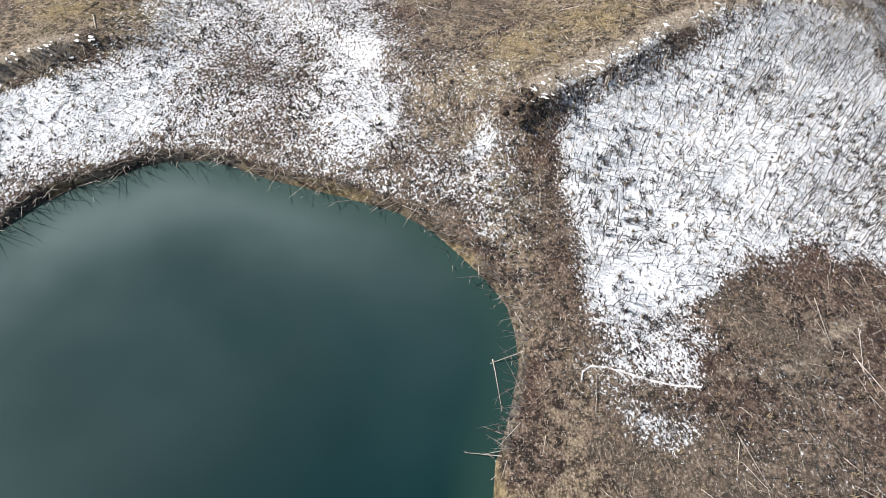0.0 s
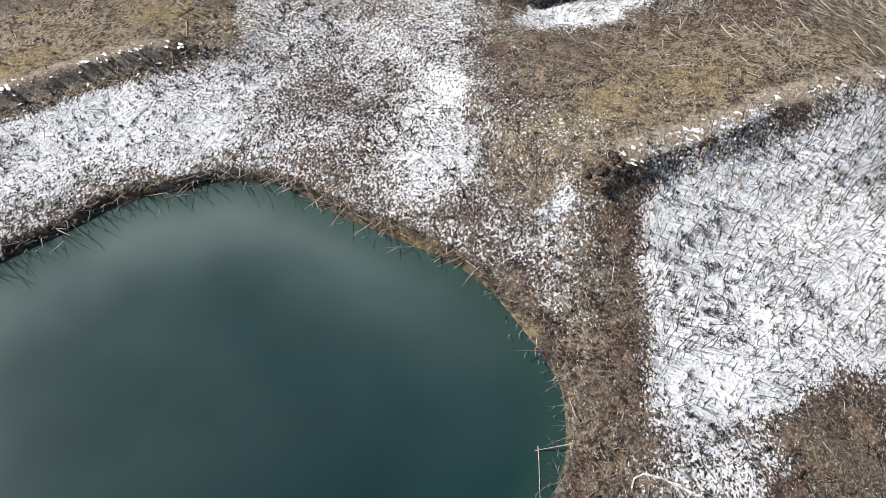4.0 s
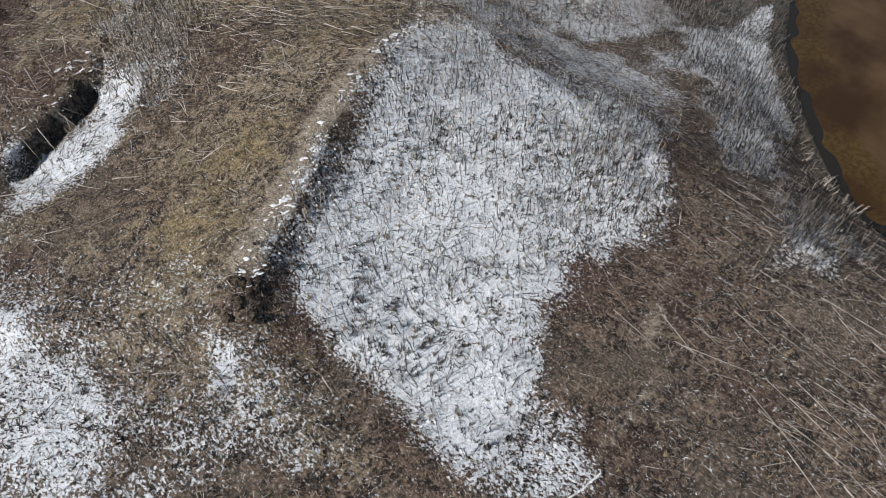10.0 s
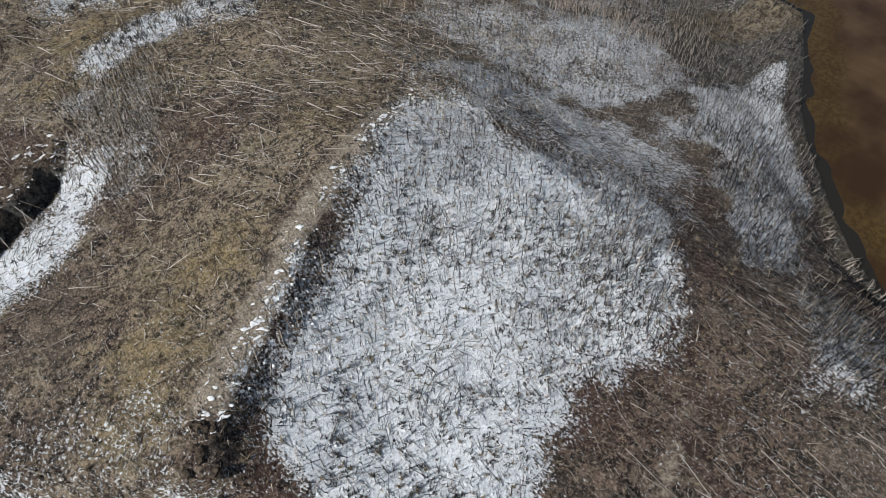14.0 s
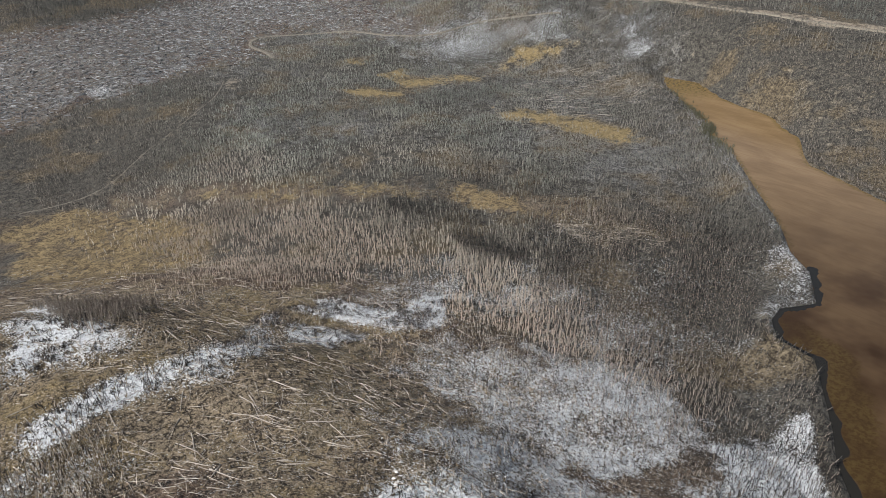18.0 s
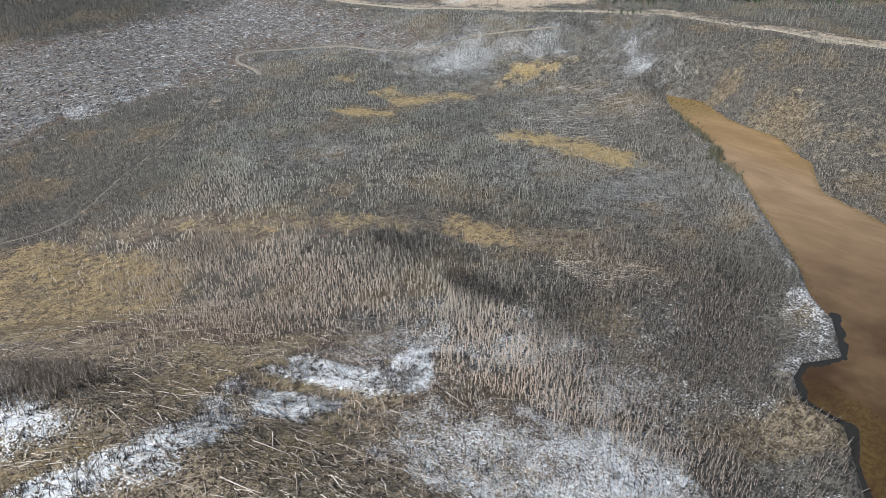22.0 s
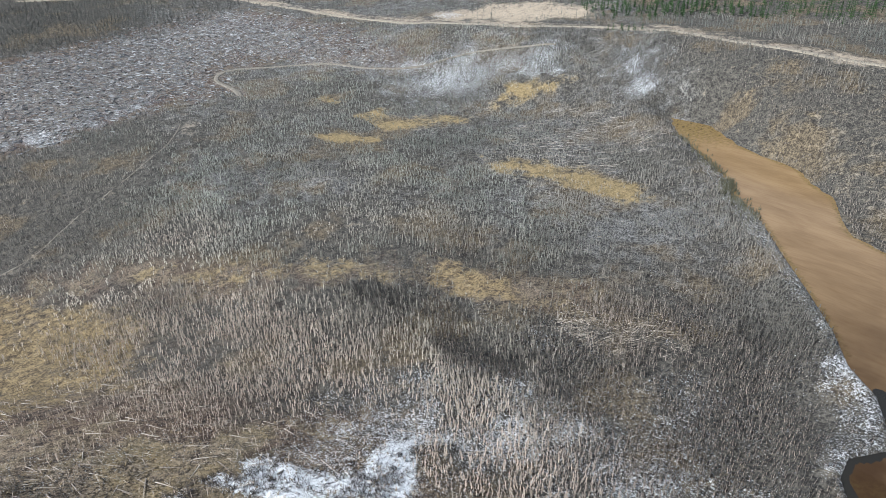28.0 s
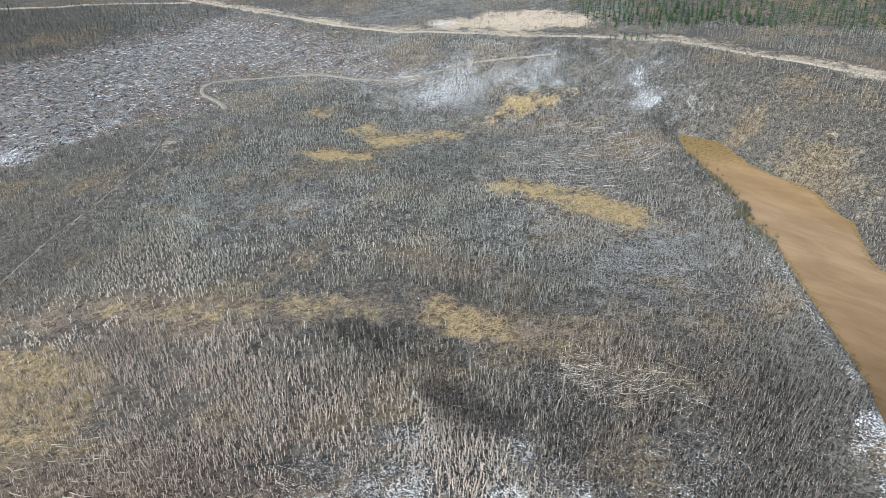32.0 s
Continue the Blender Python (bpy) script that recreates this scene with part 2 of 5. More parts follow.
SNOW_UNDER_C = [(79.7, 89.8), (98.7, 84.2), (111.7, 70.4), (106.7, 64.5), (96.1, 66.0), (72.2, 80.7)]
ROAD_SPUR = [(118.6, 479.4), (148.1, 471.2), (184.7, 467.8), (204.7, 446.5)]
SNOW_ROADSIDE = [(243.7, 299.3), (260.7, 299.9), (258.3, 286.0), (242.7, 283.1)]
BARE_RIGHT = [(258.8, 132.2), (261.6, 120.3), (248.4, 115.8), (248.8, 125.4)]
TERRACE = [(283.0, 289.8), (296.4, 274.3), (295.8, 251.4), (282.6, 249.7), (271.6, 271.7)]

# ---- the lie of the land: heights in metres above the ochre water ----
BLUE_LEVEL = 15.07


def ease(v, a, b):
    s = np.clip((v - a) / (b - a), 0, 1)
    return s * s * (3 - 2 * s)


def to_line(x, y, line):
    """Distance to a polyline, the side (left is positive) and how far along it the nearest point lies, 0 to its count - 1."""
    best, side, along = np.full(np.shape(x), 1e9), np.zeros(np.shape(x)), np.zeros(np.shape(x))
    for n, ((ax, ay), (bx, by)) in enumerate(zip(line, line[1:])):
        dx, dy = bx - ax, by - ay
        s = np.clip(((x - ax) * dx + (y - ay) * dy) / (dx * dx + dy * dy), 0, 1)
        d = np.hypot(x - ax - s * dx, y - ay - s * dy)
        near = d < best
        best = np.where(near, d, best)
        side = np.where(near, np.sign(dx * (y - ay) - dy * (x - ax)), side)
        along = np.where(near, n + s, along)
    return best, side, along


def inside(x, y, ring):
    """Signed distance to a closed outline, positive within."""
    closed = list(ring) + [ring[0]]
    d, _, _ = to_line(x, y, closed)
    odd = np.zeros(np.shape(x), bool)
    for (ax, ay), (bx, by) in zip(closed, closed[1:]):
        if ay != by:
            odd ^= ((ay > y) != (by > y)) & (x < (bx - ax) * (y - ay) / (by - ay) + ax)
    return np.where(odd, d, -d)


def swell(x, y, size, seed=0.0):
    """Gentle unevenness, about -1 to 1."""
    u, v = x / size + seed, y / size - 0.7 * seed
    return (np.sin(u + 1.3 * np.sin(0.7 * v)) + np.sin(1.31 * v + 1.1 * np.sin(0.9 * u + 2)) + 0.6 * np.sin(2.3 * u - 1.7 * v + 1) + 0.5 * np.sin(1.9 * u + 2.7 * v)) / 3.1


PLATEAU = [(54, -120), (52, -20), (47, 20), (45, 45), (45, 70), (38, 95), (30, 110), (10, 122), (-40, 128), (-200, 135)]
ROAD = [(300, -60), (264, 60), (256, 118), (256, 143), (263, 165), (268, 188), (263.6, 207.7), (253, 225), (239, 271), (228, 296), (223, 330), (220, 375), (214, 424), (210, 455), (200, 560), (190, 800)]
ROAD_RISE = [19, 19, 19, 19, 18, 17, 16, 15, 12, 10.5, 9, 8.5, 8, 8, 8, 8]


def land(x, y):
    x, y = np.asarray(x, float), np.asarray(y, float)
    d, s, _ = to_line(x, y, PLATEAU)
    out = -d * s
    floor = -3.0 - 4.5 * ease(-x, -95, -45) * ease(y, 120, 190) + 3.0 * ease(y, 210, 270)
    drop = np.interp(out, [-200, -6, 0, 5, 10, 15, 22, 32, 45, 65], [0, 0, 0.7, 2.6, 4.9, 6.9, 9, 11.2, 14.5, 15.5]) / 15.5
    z = 15.6 + (floor - 15.6) * drop
    # the bank above the white basin, steep to the south-east
    d, s, a = to_line(x, y, BANK)
    off = d * s
    rise = np.interp(off, [-60, -22, -9, -4.0, -2.4, -1.2, 0.0, 14, 26, 40], [0, -0.6, 0.5, 1.6, 2.3, 3.5, 3.7, 2.0, 1.0, 0])
    gentle = np.interp(off, [-60, -22, -9, -4.0, -2.4, -1.2, 0.0, 14, 26, 40], [0, -0.4, 1.1, 2.5, 3.0, 3.5, 3.7, 2.0, 1.0, 0])
    rise = rise + (gentle - rise) * ease(a, 2.8, 5.2)
    z = z + rise * ease(a, -0.2, 0.3) * (1 - ease(a, 4.8, 7.2))
    # the bank along the north of the blue water
    d, s, a = to_line(x, y, NORTH_BANK)
    off = d * s
    rise = np.interp(off, [-22, -9, -3, -1.2, 0.0, 10, 25], [0, 0.8, 1.7, 2.0, 3.3, 1.8, 0])
    z = z + rise * (1 - ease(a, 5.2, 8.8))
    # the dip behind the banks, with a steep north-west edge
    d, s, a = to_line(x, y, DIP)
    off = d * s + 0.7 * swell(x, y, 0.8, 1.0)
    z = z - np.interp(off, [-16, -7, -3, 0.0, 0.9, 2.5], [0, 1.1, 1.8, 2.4, 0.3, 0]) * ease(a, 0.3, 1.6) * (1 - ease(a, 3.2, 5.5))
    # gullies at the slope's foot
    for line, deep in GULLIES:
        d, s, a = to_line(x, y, line)
        z = z - np.interp(d * s, [-5, -1, 0.8, 3], [0, deep, deep, 0])
    # hillside up to the road
    d, s, a = to_line(x, y, ROAD)
    top = np.interp(a, range(len(ROAD)), ROAD_RISE)
    steep = 0.34 - 0.2 * ease(y, 230, 330)
    steep = steep + 0.13 * np.exp(-(((y - 162) / 20) ** 2))
    hill = np.where(s > 0, top - np.maximum(d - 9, 0) * steep, top + np.maximum(d - 25, 0) * 0.10 * (1 - ease(d, 150, 700)))
    k = 2.5
    z = np.maximum(z, hill) + k * np.exp(-np.abs(z - hill) / k) * 0.5
    # hill on the far left
    z = z + 16 * ease(y - 0.55 * x, 270, 520) * (1 - ease(s * -d, -60, 0))
    z = z + 0.35 * swell(x, y, 9.0) + 0.8 * swell(x, y, 31.0, 2.0) * ease(d, 20, 60)
    # waters
    w = inside(x, y, OCHRE)
    z = z + (0.45 - 1.65 * ease(w, -0.7, 1.9) - z) * ease(w, -9, -0.5)
    w = inside(x, y, BLUE)
    rim = BLUE_LEVEL + 0.95 + 0.12 * np.maximum(-w - 0.6, 0)
    z = np.where(w > -12, rim + (z - rim) * ease(-w, 0, 12), z)
    z = np.where(w > -0.8, BLUE_LEVEL + 0.95 - 2.9 * ease(w, -0.9, 1.3), z)
    return z

# ---- materials ----


class Nodes:
    """A short hand for node materials."""

    def __init__(self, name):
        self.m = bpy.data.materials.new(name)
        self.m.use_nodes = True
        self.t = self.m.node_tree
        self.b = self.t.nodes["Principled BSDF"]
        self.pos = self.t.nodes.new("ShaderNodeNewGeometry").outputs["Position"]

    def put(self, socket, value):
        if isinstance(value, bpy.types.NodeSocket):
            self.t.links.new(value, socket)
        else:
            socket.default_value = value

    def noise(self, scale, detail=4.0, rough=0.6, stretch=None, turn=0.0, warp=0.0):
        n = self.t.nodes.new("ShaderNodeTexNoise")
        n.inputs["Scale"].default_value, n.inputs["Detail"].default_value, n.inputs["Roughness"].default_value, n.inputs["Distortion"].default_value = scale, detail, rough, warp
        v = self.pos
        if stretch:
            m = self.t.nodes.new("ShaderNodeMapping")
            m.inputs["Scale"].default_value, m.inputs["Rotation"].default_value = stretch, (0, 0, turn)
            self.t.links.new(v, m.inputs["Vector"])
            v = m.outputs["Vector"]
        self.t.links.new(v, n.inputs["Vector"])
        return n.outputs["Fac"]

    def cells(self, scale):
        n = self.t.nodes.new("ShaderNodeTexVoronoi")
        n.inputs["Scale"].default_value = scale
        self.t.links.new(self.pos, n.inputs["Vector"])
        return n.outputs["Distance"]

    def math(self, op, a, b=0.0, clamp=False):
        n = self.t.nodes.new("ShaderNodeMath")
        n.operation, n.use_clamp = op, clamp
        self.put(n.inputs[0], a)
        self.put(n.inputs[1], b)
        return n.outputs[0]

    def span(self, v, a, b, lo=0.0, hi=1.0):
        n = self.t.nodes.new("ShaderNodeMapRange")
        n.interpolation_type = "SMOOTHSTEP"
        self.put(n.inputs["Value"], v)
        for key, value in (("From Min", a), ("From Max", b), ("To Min", lo), ("To Max", hi)):
            self.put(n.inputs[key], value)
        return n.outputs["Result"]

    def blend(self, f, a, b):
        n = self.t.nodes.new("ShaderNodeMix")
        n.data_type = "RGBA"
        for socket, value in ((n.inputs["Factor"], f), (n.inputs["A"], a), (n.inputs["B"], b)):
            self.put(socket, (*value, 1) if isinstance(value, tuple) else value)
        return n.outputs["Result"]

    def attribute(self, name):
        n = self.t.nodes.new("ShaderNodeAttribute")
        n.attribute_name = name
        return n.outputs["Fac"]

    def random(self):
        return self.t.nodes.new("ShaderNodeObjectInfo").outputs["Random"]

    def island(self):
        return self.t.nodes.new("ShaderNodeNewGeometry").outputs["Random Per Island"]

    def bump(self, height, distance, strength=0.6):
        n = self.t.nodes.new("ShaderNodeBump")
        n.inputs["Strength"].default_value, n.inputs["Distance"].default_value = strength, distance
        self.put(n.inputs["Height"], height)
        self.t.links.new(n.outputs["Normal"], self.b.inputs["Normal"])

    def done(self, color, rough=0.9, specular=0.3):
        self.put(self.b.inputs["Base Color"], (*color, 1) if isinstance(color, tuple) else color)
        self.put(self.b.inputs["Roughness"], rough)
        self.b.inputs["Specular IOR Level"].default_value = specular
        return self.m


def ground_material():
    n = Nodes("ground_cover")
    broad, mid, fine = n.noise(0.11, 4), n.noise(0.8, 5, 0.65, warp=0.6), n.noise(2.7, 5, 0.70)
    straw = n.noise(3.0, 3, 0.6, (0.8, 3.2, 1), 1.4, 0.9)
    straw2 = n.noise(3.0, 3, 0.6, (0.8, 3.4, 1), 0.5, 0.9)
    fibre = n.math("MAXIMUM", straw, straw2)
    grain = n.math("ADD", n.math("MULTIPLY", mid, 0.38), n.math("MULTIPLY", fine, 0.62))
    litter = n.blend(n.span(grain, 0.43, 0.57), (0.013, 0.0095, 0.0075), (0.175, 0.122, 0.088))
    litter = n.blend(n.math("MULTIPLY", n.span(fibre, 0.60, 0.70), 0.85), litter, (0.36, 0.30, 0.23))
    litter = n.blend(n.math("MULTIPLY", n.span(broad, 0.48, 0.62), 0.55), litter, (0.072, 0.036, 0.027))
    litter = n.blend(n.math("MULTIPLY", n.span(broad, 0.50, 0.36), 0.35), litter, (0.20, 0.162, 0.118))
    tan = n.blend(n.span(grain, 0.43, 0.56), (0.030, 0.022, 0.014), (0.325, 0.254, 0.168))
    tan = n.blend(n.math("MULTIPLY", n.span(fibre, 0.58, 0.71), 0.7), tan, (0.42, 0.355, 0.26))
    tan = n.blend(n.math("MULTIPLY", n.span(broad, 0.5, 0.62), 0.40), tan, (0.22, 0.178, 0.105))
    moss = n.blend(n.span(grain, 0.38, 0.62), (0.13, 0.096, 0.046), (0.325, 0.243, 0.122))
    gold = n.blend(n.span(grain, 0.40, 0.60), (0.066, 0.046, 0.026), (0.32, 0.238, 0.122))
    bare = n.blend(n.span(grain, 0.38, 0.62), (0.25, 0.20, 0.145), (0.42, 0.35, 0.26))
    pale = n.blend(n.span(fine, 0.42, 0.58), (0.05, 0.048, 0.045), (0.28, 0.275, 0.265))
    wobble = n.math("ADD", n.math("MULTIPLY", n.math("SUBTRACT", mid, 0.5), 1.1), n.math("MULTIPLY", n.math("SUBTRACT", n.noise(0.22, 3), 0.5), 1.1))

    def zone(name):
        return n.span(n.math("ADD", n.attribute(name), wobble), 0.18, 0.82)

    color = n.blend(zone("tan"), litter, tan)
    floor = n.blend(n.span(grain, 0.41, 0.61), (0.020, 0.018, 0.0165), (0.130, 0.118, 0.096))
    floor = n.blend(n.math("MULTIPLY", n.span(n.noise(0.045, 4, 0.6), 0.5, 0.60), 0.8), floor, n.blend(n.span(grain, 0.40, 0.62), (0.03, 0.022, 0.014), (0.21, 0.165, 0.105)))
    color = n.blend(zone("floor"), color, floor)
    color = n.blend(zone("gold"), color, gold)
    color = n.blend(zone("pale"), color, pale)
    color = n.blend(zone("moss"), color, moss)
    color = n.blend(zone("bare"), color, bare)
    # dark gaps and pale flecks between the stalks
    speck = n.noise(7.0, 2, 0.6, (1, 0.6, 1), -0.4, 0.4)
    near = n.math("SUBTRACT", 1.0, n.attribute("floor"))
    color = n.blend(n.math("MULTIPLY", n.span(speck, 0.52, 0.42), n.math("MULTIPLY", n.span(near, 0.0, 1.0), 0.50)), color, (0.022, 0.016, 0.012))
    color = n.blend(n.math("MULTIPLY", n.span(speck, 0.58, 0.66), n.math("MULTIPLY", n.span(near, 0.0, 1.0), 0.55)), color, (0.42, 0.35, 0.268))
    # snow lies in small scraps and clods; where it is thin the litter shows through
    clod = n.math("ADD", n.math("MULTIPLY", n.noise(2.2, 2, 0.5, warp=0.5), 0.16), n.math("MULTIPLY", n.noise(5.2, 5, 0.74, (1, 0.7, 1), 0.9, 0.5), 0.76))
    clod = n.math("ADD", clod, n.math("MULTIPLY", n.noise(0.45, 3, 0.6, warp=0.8), 0.08))
    level = n.math("SUBTRACT", 0.62, n.math("MULTIPLY", n.attribute("snow"), 0.25))
    lying = n.span(n.math("SUBTRACT", clod, level), -0.012, 0.014)
    white = n.blend(n.span(n.noise(3.4, 5, 0.76), 0.36, 0.58), (0.60, 0.61, 0.615), (0.87, 0.875, 0.87))
    color = n.blend(lying, color, white)
    n.bump(n.math("ADD", n.math("ADD", n.math("MULTIPLY", fine, 0.5), fibre), n.math("MULTIPLY", lying, 0.5)), 0.24, 0.85)
    return n.done(color, n.blend(lying, (0.95, 0.95, 0.95), (0.6, 0.6, 0.6)), 0.25)


def bark_material(name, dark, light, twig, warm=None):
    n = Nodes(name)
    tint = n.attribute("tint")
    color = n.blend(tint, dark, light)
    if warm:
        twig = n.blend(n.attribute("warm"), twig, warm)
        color = n.blend(n.math("MULTIPLY", n.attribute("warm"), 0.5), color, warm)
    color = n.blend(n.attribute("twig"), color, n.blend(tint, tuple(0.9 * c for c in dark), twig))
    color = n.blend(n.math("MULTIPLY", n.span(n.noise(7.0, 3), 0.5, 0.7), 0.5), color, tuple(0.5 * c for c in dark))
    return n.done(color, 0.85, 0.2)


def plain_material(name, a, b, scale=3.0, rough=0.9, bump=0.03, spec=0.25):
    n = Nodes(name)
    f = n.noise(scale, 5, 0.65)
    n.bump(f, bump)
    return n.done(n.blend(n.span(f, 0.36, 0.64), a, b), rough, spec)


def water_material(name, deep, shallow, rough, ripple):
    n = Nodes(name)
    cloudy = n.noise(0.05, 3)
    body = n.blend(n.span(cloudy, 0.35, 0.65), deep, tuple(1.25 * c for c in deep))
    # reflected bright sky, painted as a grey-green lightening of the body colour
    sky_sheen = n.math("MULTIPLY", n.attribute("silt"), n.span(n.noise(0.07, 3, 0.5), 0.3, 0.7, 0.6, 1.0))
    body = n.blend(sky_sheen, body, (0.086, 0.116, 0.108))
    color = n.blend(n.attribute("shallow"), body, shallow)
    n.bump(n.noise(1.1, 2, 0.5, (1, 2.2, 1), 0.7), ripple, 0.25)
    n.b.inputs["IOR"].default_value = 1.333
    return n.done(color, rough, 0.5)


def ochre_material():
    n = Nodes("ochre_water")
    silt = n.noise(0.07, 5, 0.6, (2.0, 0.8, 1), -0.7, 0.4)
    streak = n.noise(0.5, 4, 0.65, (3, 0.35, 1), -0.72)
    color = n.blend(n.span(silt, 0.25, 0.70), (0.172, 0.108, 0.050), (0.252, 0.166, 0.084))
    color = n.blend(n.math("MULTIPLY", n.span(streak, 0.42, 0.66), 0.22), color, (0.14, 0.075, 0.028))
    color = n.blend(n.span(n.math("ADD", n.attribute("shallow"), n.math("MULTIPLY", n.math("SUBTRACT", n.noise(0.9, 4), 0.5), 0.8)), 0.25, 0.8), color, n.blend(n.span(n.noise(1.4, 4, 0.7), 0.40, 0.60), (0.085, 0.056, 0.016), (0.18, 0.126, 0.038)))
    color = n.blend(n.math("MULTIPLY", n.attribute("murk"), n.span(n.noise(0.10, 3), 0.3, 0.7, 0.72, 1.0)), color, (0.036, 0.019, 0.008))
    # shade of the steep bank, painted near black onto the water's margin
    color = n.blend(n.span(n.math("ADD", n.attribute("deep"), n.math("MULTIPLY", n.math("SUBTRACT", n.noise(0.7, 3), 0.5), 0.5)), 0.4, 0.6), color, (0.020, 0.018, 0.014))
    n.bump(n.noise(2.2, 2, 0.5, (0.5, 3, 1), -0.75), 0.02, 0.2)
    n.b.inputs["IOR"].default_value = 1.333
    return n.done(color, 0.14, 0.5)


GROUND = ground_material()
BARK = bark_material("weathered_grey_bark", (0.045, 0.046, 0.044), (0.585, 0.595, 0.505), (0.545, 0.555, 0.465), (0.60, 0.49, 0.40))
SLASH = bark_material("grey_slash", (0.04, 0.04, 0.042), (0.42, 0.43, 0.43), (0.35, 0.35, 0.34))
LOG = bark_material("bleached_dead_wood", (0.22, 0.185, 0.15), (0.56, 0.50, 0.43), (0.36, 0.31, 0.26))
STEM = bark_material("dark_wet_stem", (0.018, 0.016, 0.015), (0.080, 0.069, 0.062), (0.035, 0.031, 0.028))
STALK = bark_material("dry_reed_stalk", (0.10, 0.08, 0.06), (0.60, 0.53, 0.44), (0.30, 0.25, 0.20))
TUFT = bark_material("dry_brown_grass", (0.06, 0.045, 0.03), (0.27, 0.21, 0.13), (0.2, 0.15, 0.1))
REED = bark_material("green_grey_reed", (0.07, 0.07, 0.045), (0.24, 0.22, 0.14), (0.15, 0.14, 0.09))
NEEDLE = bark_material("green_needles", (0.022, 0.045, 0.018), (0.06, 0.105, 0.035), (0.04, 0.06, 0.02))
SNOW = plain_material("old_snow", (0.64, 0.63, 0.61), (0.82, 0.81, 0.785), 4.0, 0.6, 0.05)
ROADBED = plain_material("pale_gravel", (0.20, 0.17, 0.125), (0.33, 0.285, 0.22), 1.2, 0.95, 0.04)
PATHBED = plain_material("trodden_earth", (0.12, 0.105, 0.085), (0.23, 0.205, 0.165), 1.5, 0.95, 0.04)
PATHSNOW = plain_material("trodden_snow", (0.36, 0.34, 0.32), (0.72, 0.72, 0.71), 2.2, 0.8, 0.04)
EARTH = plain_material("dark_dug_earth", (0.028, 0.02, 0.015), (0.10, 0.075, 0.05), 3.0, 0.95, 0.08)
BLUE_WATER = water_material("teal_water", (0.0018, 0.0155, 0.0165), (0.022, 0.048, 0.036), 0.14, 0.012)
OCHRE_WATER = ochre_material()

# ---- ground ----


def rnoise(x, y, size, seed):
    """Smooth value noise, 0 to 1."""
    u, v = np.asarray(x) / size, np.asarray(y) / size
    i, j = np.floor(u).astype(np.int64), np.floor(v).astype(np.int64)
    fu, fv = u - i, v - j
    fu, fv = fu * fu * (3 - 2 * fu), fv * fv * (3 - 2 * fv)

    def at(a, b):
        h = (a * 374761393 + b * 668265263 + seed * 982451653) & 0xFFFFFFFF
        h = ((h ^ (h >> 13)) * 1274126177) & 0xFFFFFFFF
        return ((h ^ (h >> 16)) & 0xFFFF) / 65535.0

    return (at(i, j) * (1 - fu) + at(i + 1, j) * fu) * (1 - fv) + (at(i, j + 1) * (1 - fu) + at(i + 1, j + 1) * fu) * fv


def steps(a, b, size, far_a, far_b):
    mid = np.arange(a, b, size)
    out, s, v = [], size, b
    while v < far_b:
        out.append(v)
        s *= 1.045
        v += s
    back, s, v = [], size, a
    while v > far_a:
        s *= 1.09
        v -= s
        back.append(v)
    return np.array(back[::-1] + list(mid) + out)


def sheet(name, xs, ys, heights, material, attributes):
    gx, gy = np.meshgrid(xs, ys)
    x, y = gx.ravel(), gy.ravel()
    n, m = len(xs), len(ys)
    co = np.stack([x, y, heights(x, y)], 1)
    idx = np.arange(n * m).reshape(m, n)
    quads = np.stack([idx[:-1, :-1], idx[:-1, 1:], idx[1:, 1:], idx[1:, :-1]], -1).reshape(-1, 4)
    return raw_mesh(name, co, quads, material, attributes(x, y))


def raw_mesh(name, co, faces, material, attributes=(), smooth=True):
    me = bpy.data.meshes.new(name)
    k = faces.shape[1]
    me.vertices.add(len(co))
    me.vertices.foreach_set("co", np.asarray(co, np.float32).ravel())
    me.loops.add(faces.size)
    me.loops.foreach_set("vertex_index", faces.astype(np.int32).ravel())
    me.polygons.add(len(faces))
    me.polygons.foreach_set("loop_start", np.arange(0, faces.size, k, dtype=np.int32))
    me.polygons.foreach_set("use_smooth", np.full(len(faces), smooth))
    for key, values in dict(attributes).items():
        me.attributes.new(key, "FLOAT", "POINT").data.foreach_set("value", np.asarray(values, np.float32))
    me.update(calc_edges=True)
    me.materials.append(material)
    return me


def plateau_out(x, y):
    d, s, _ = to_line(x, y, PLATEAU)
    return -d * s


def hummocks(x, y):
    near = 1 - ease(np.hypot(x - 60, y - 70), 140, 220)
    bumps = 0.11 * (rnoise(x, y, 1.0, 5) - 0.5) + 0.20 * (rnoise(x, y, 1.9, 3) - 0.5) + 0.34 * (rnoise(x, y, 4.3, 4) - 0.5)
    dry = ease(-inside(x, y, OCHRE), 0.3, 2.0) * ease(-inside(x, y, BLUE), 0.3, 1.6)
    return bumps * near * dry


def surface(x, y):
    return land(x, y) + hummocks(x, y)


def zone(x, y, ring, soft):
    return ease(inside(x, y, ring) + soft * (1.5 * rnoise(x, y, 5.0, 9) + 0.9 * rnoise(x, y, 1.8, 10) - 1.2), -soft, soft)


def trail(x, y, line, half):
    return 1 - ease(to_line(x, y, line)[0], half * 0.6, half * 1.5)


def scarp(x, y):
    """The steep edge above the dip: free of snow, its shade painted black."""
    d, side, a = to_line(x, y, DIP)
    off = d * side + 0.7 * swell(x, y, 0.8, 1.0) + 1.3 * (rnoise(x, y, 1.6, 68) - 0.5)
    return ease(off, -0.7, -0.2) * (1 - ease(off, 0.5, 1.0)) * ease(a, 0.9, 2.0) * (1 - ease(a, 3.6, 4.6))


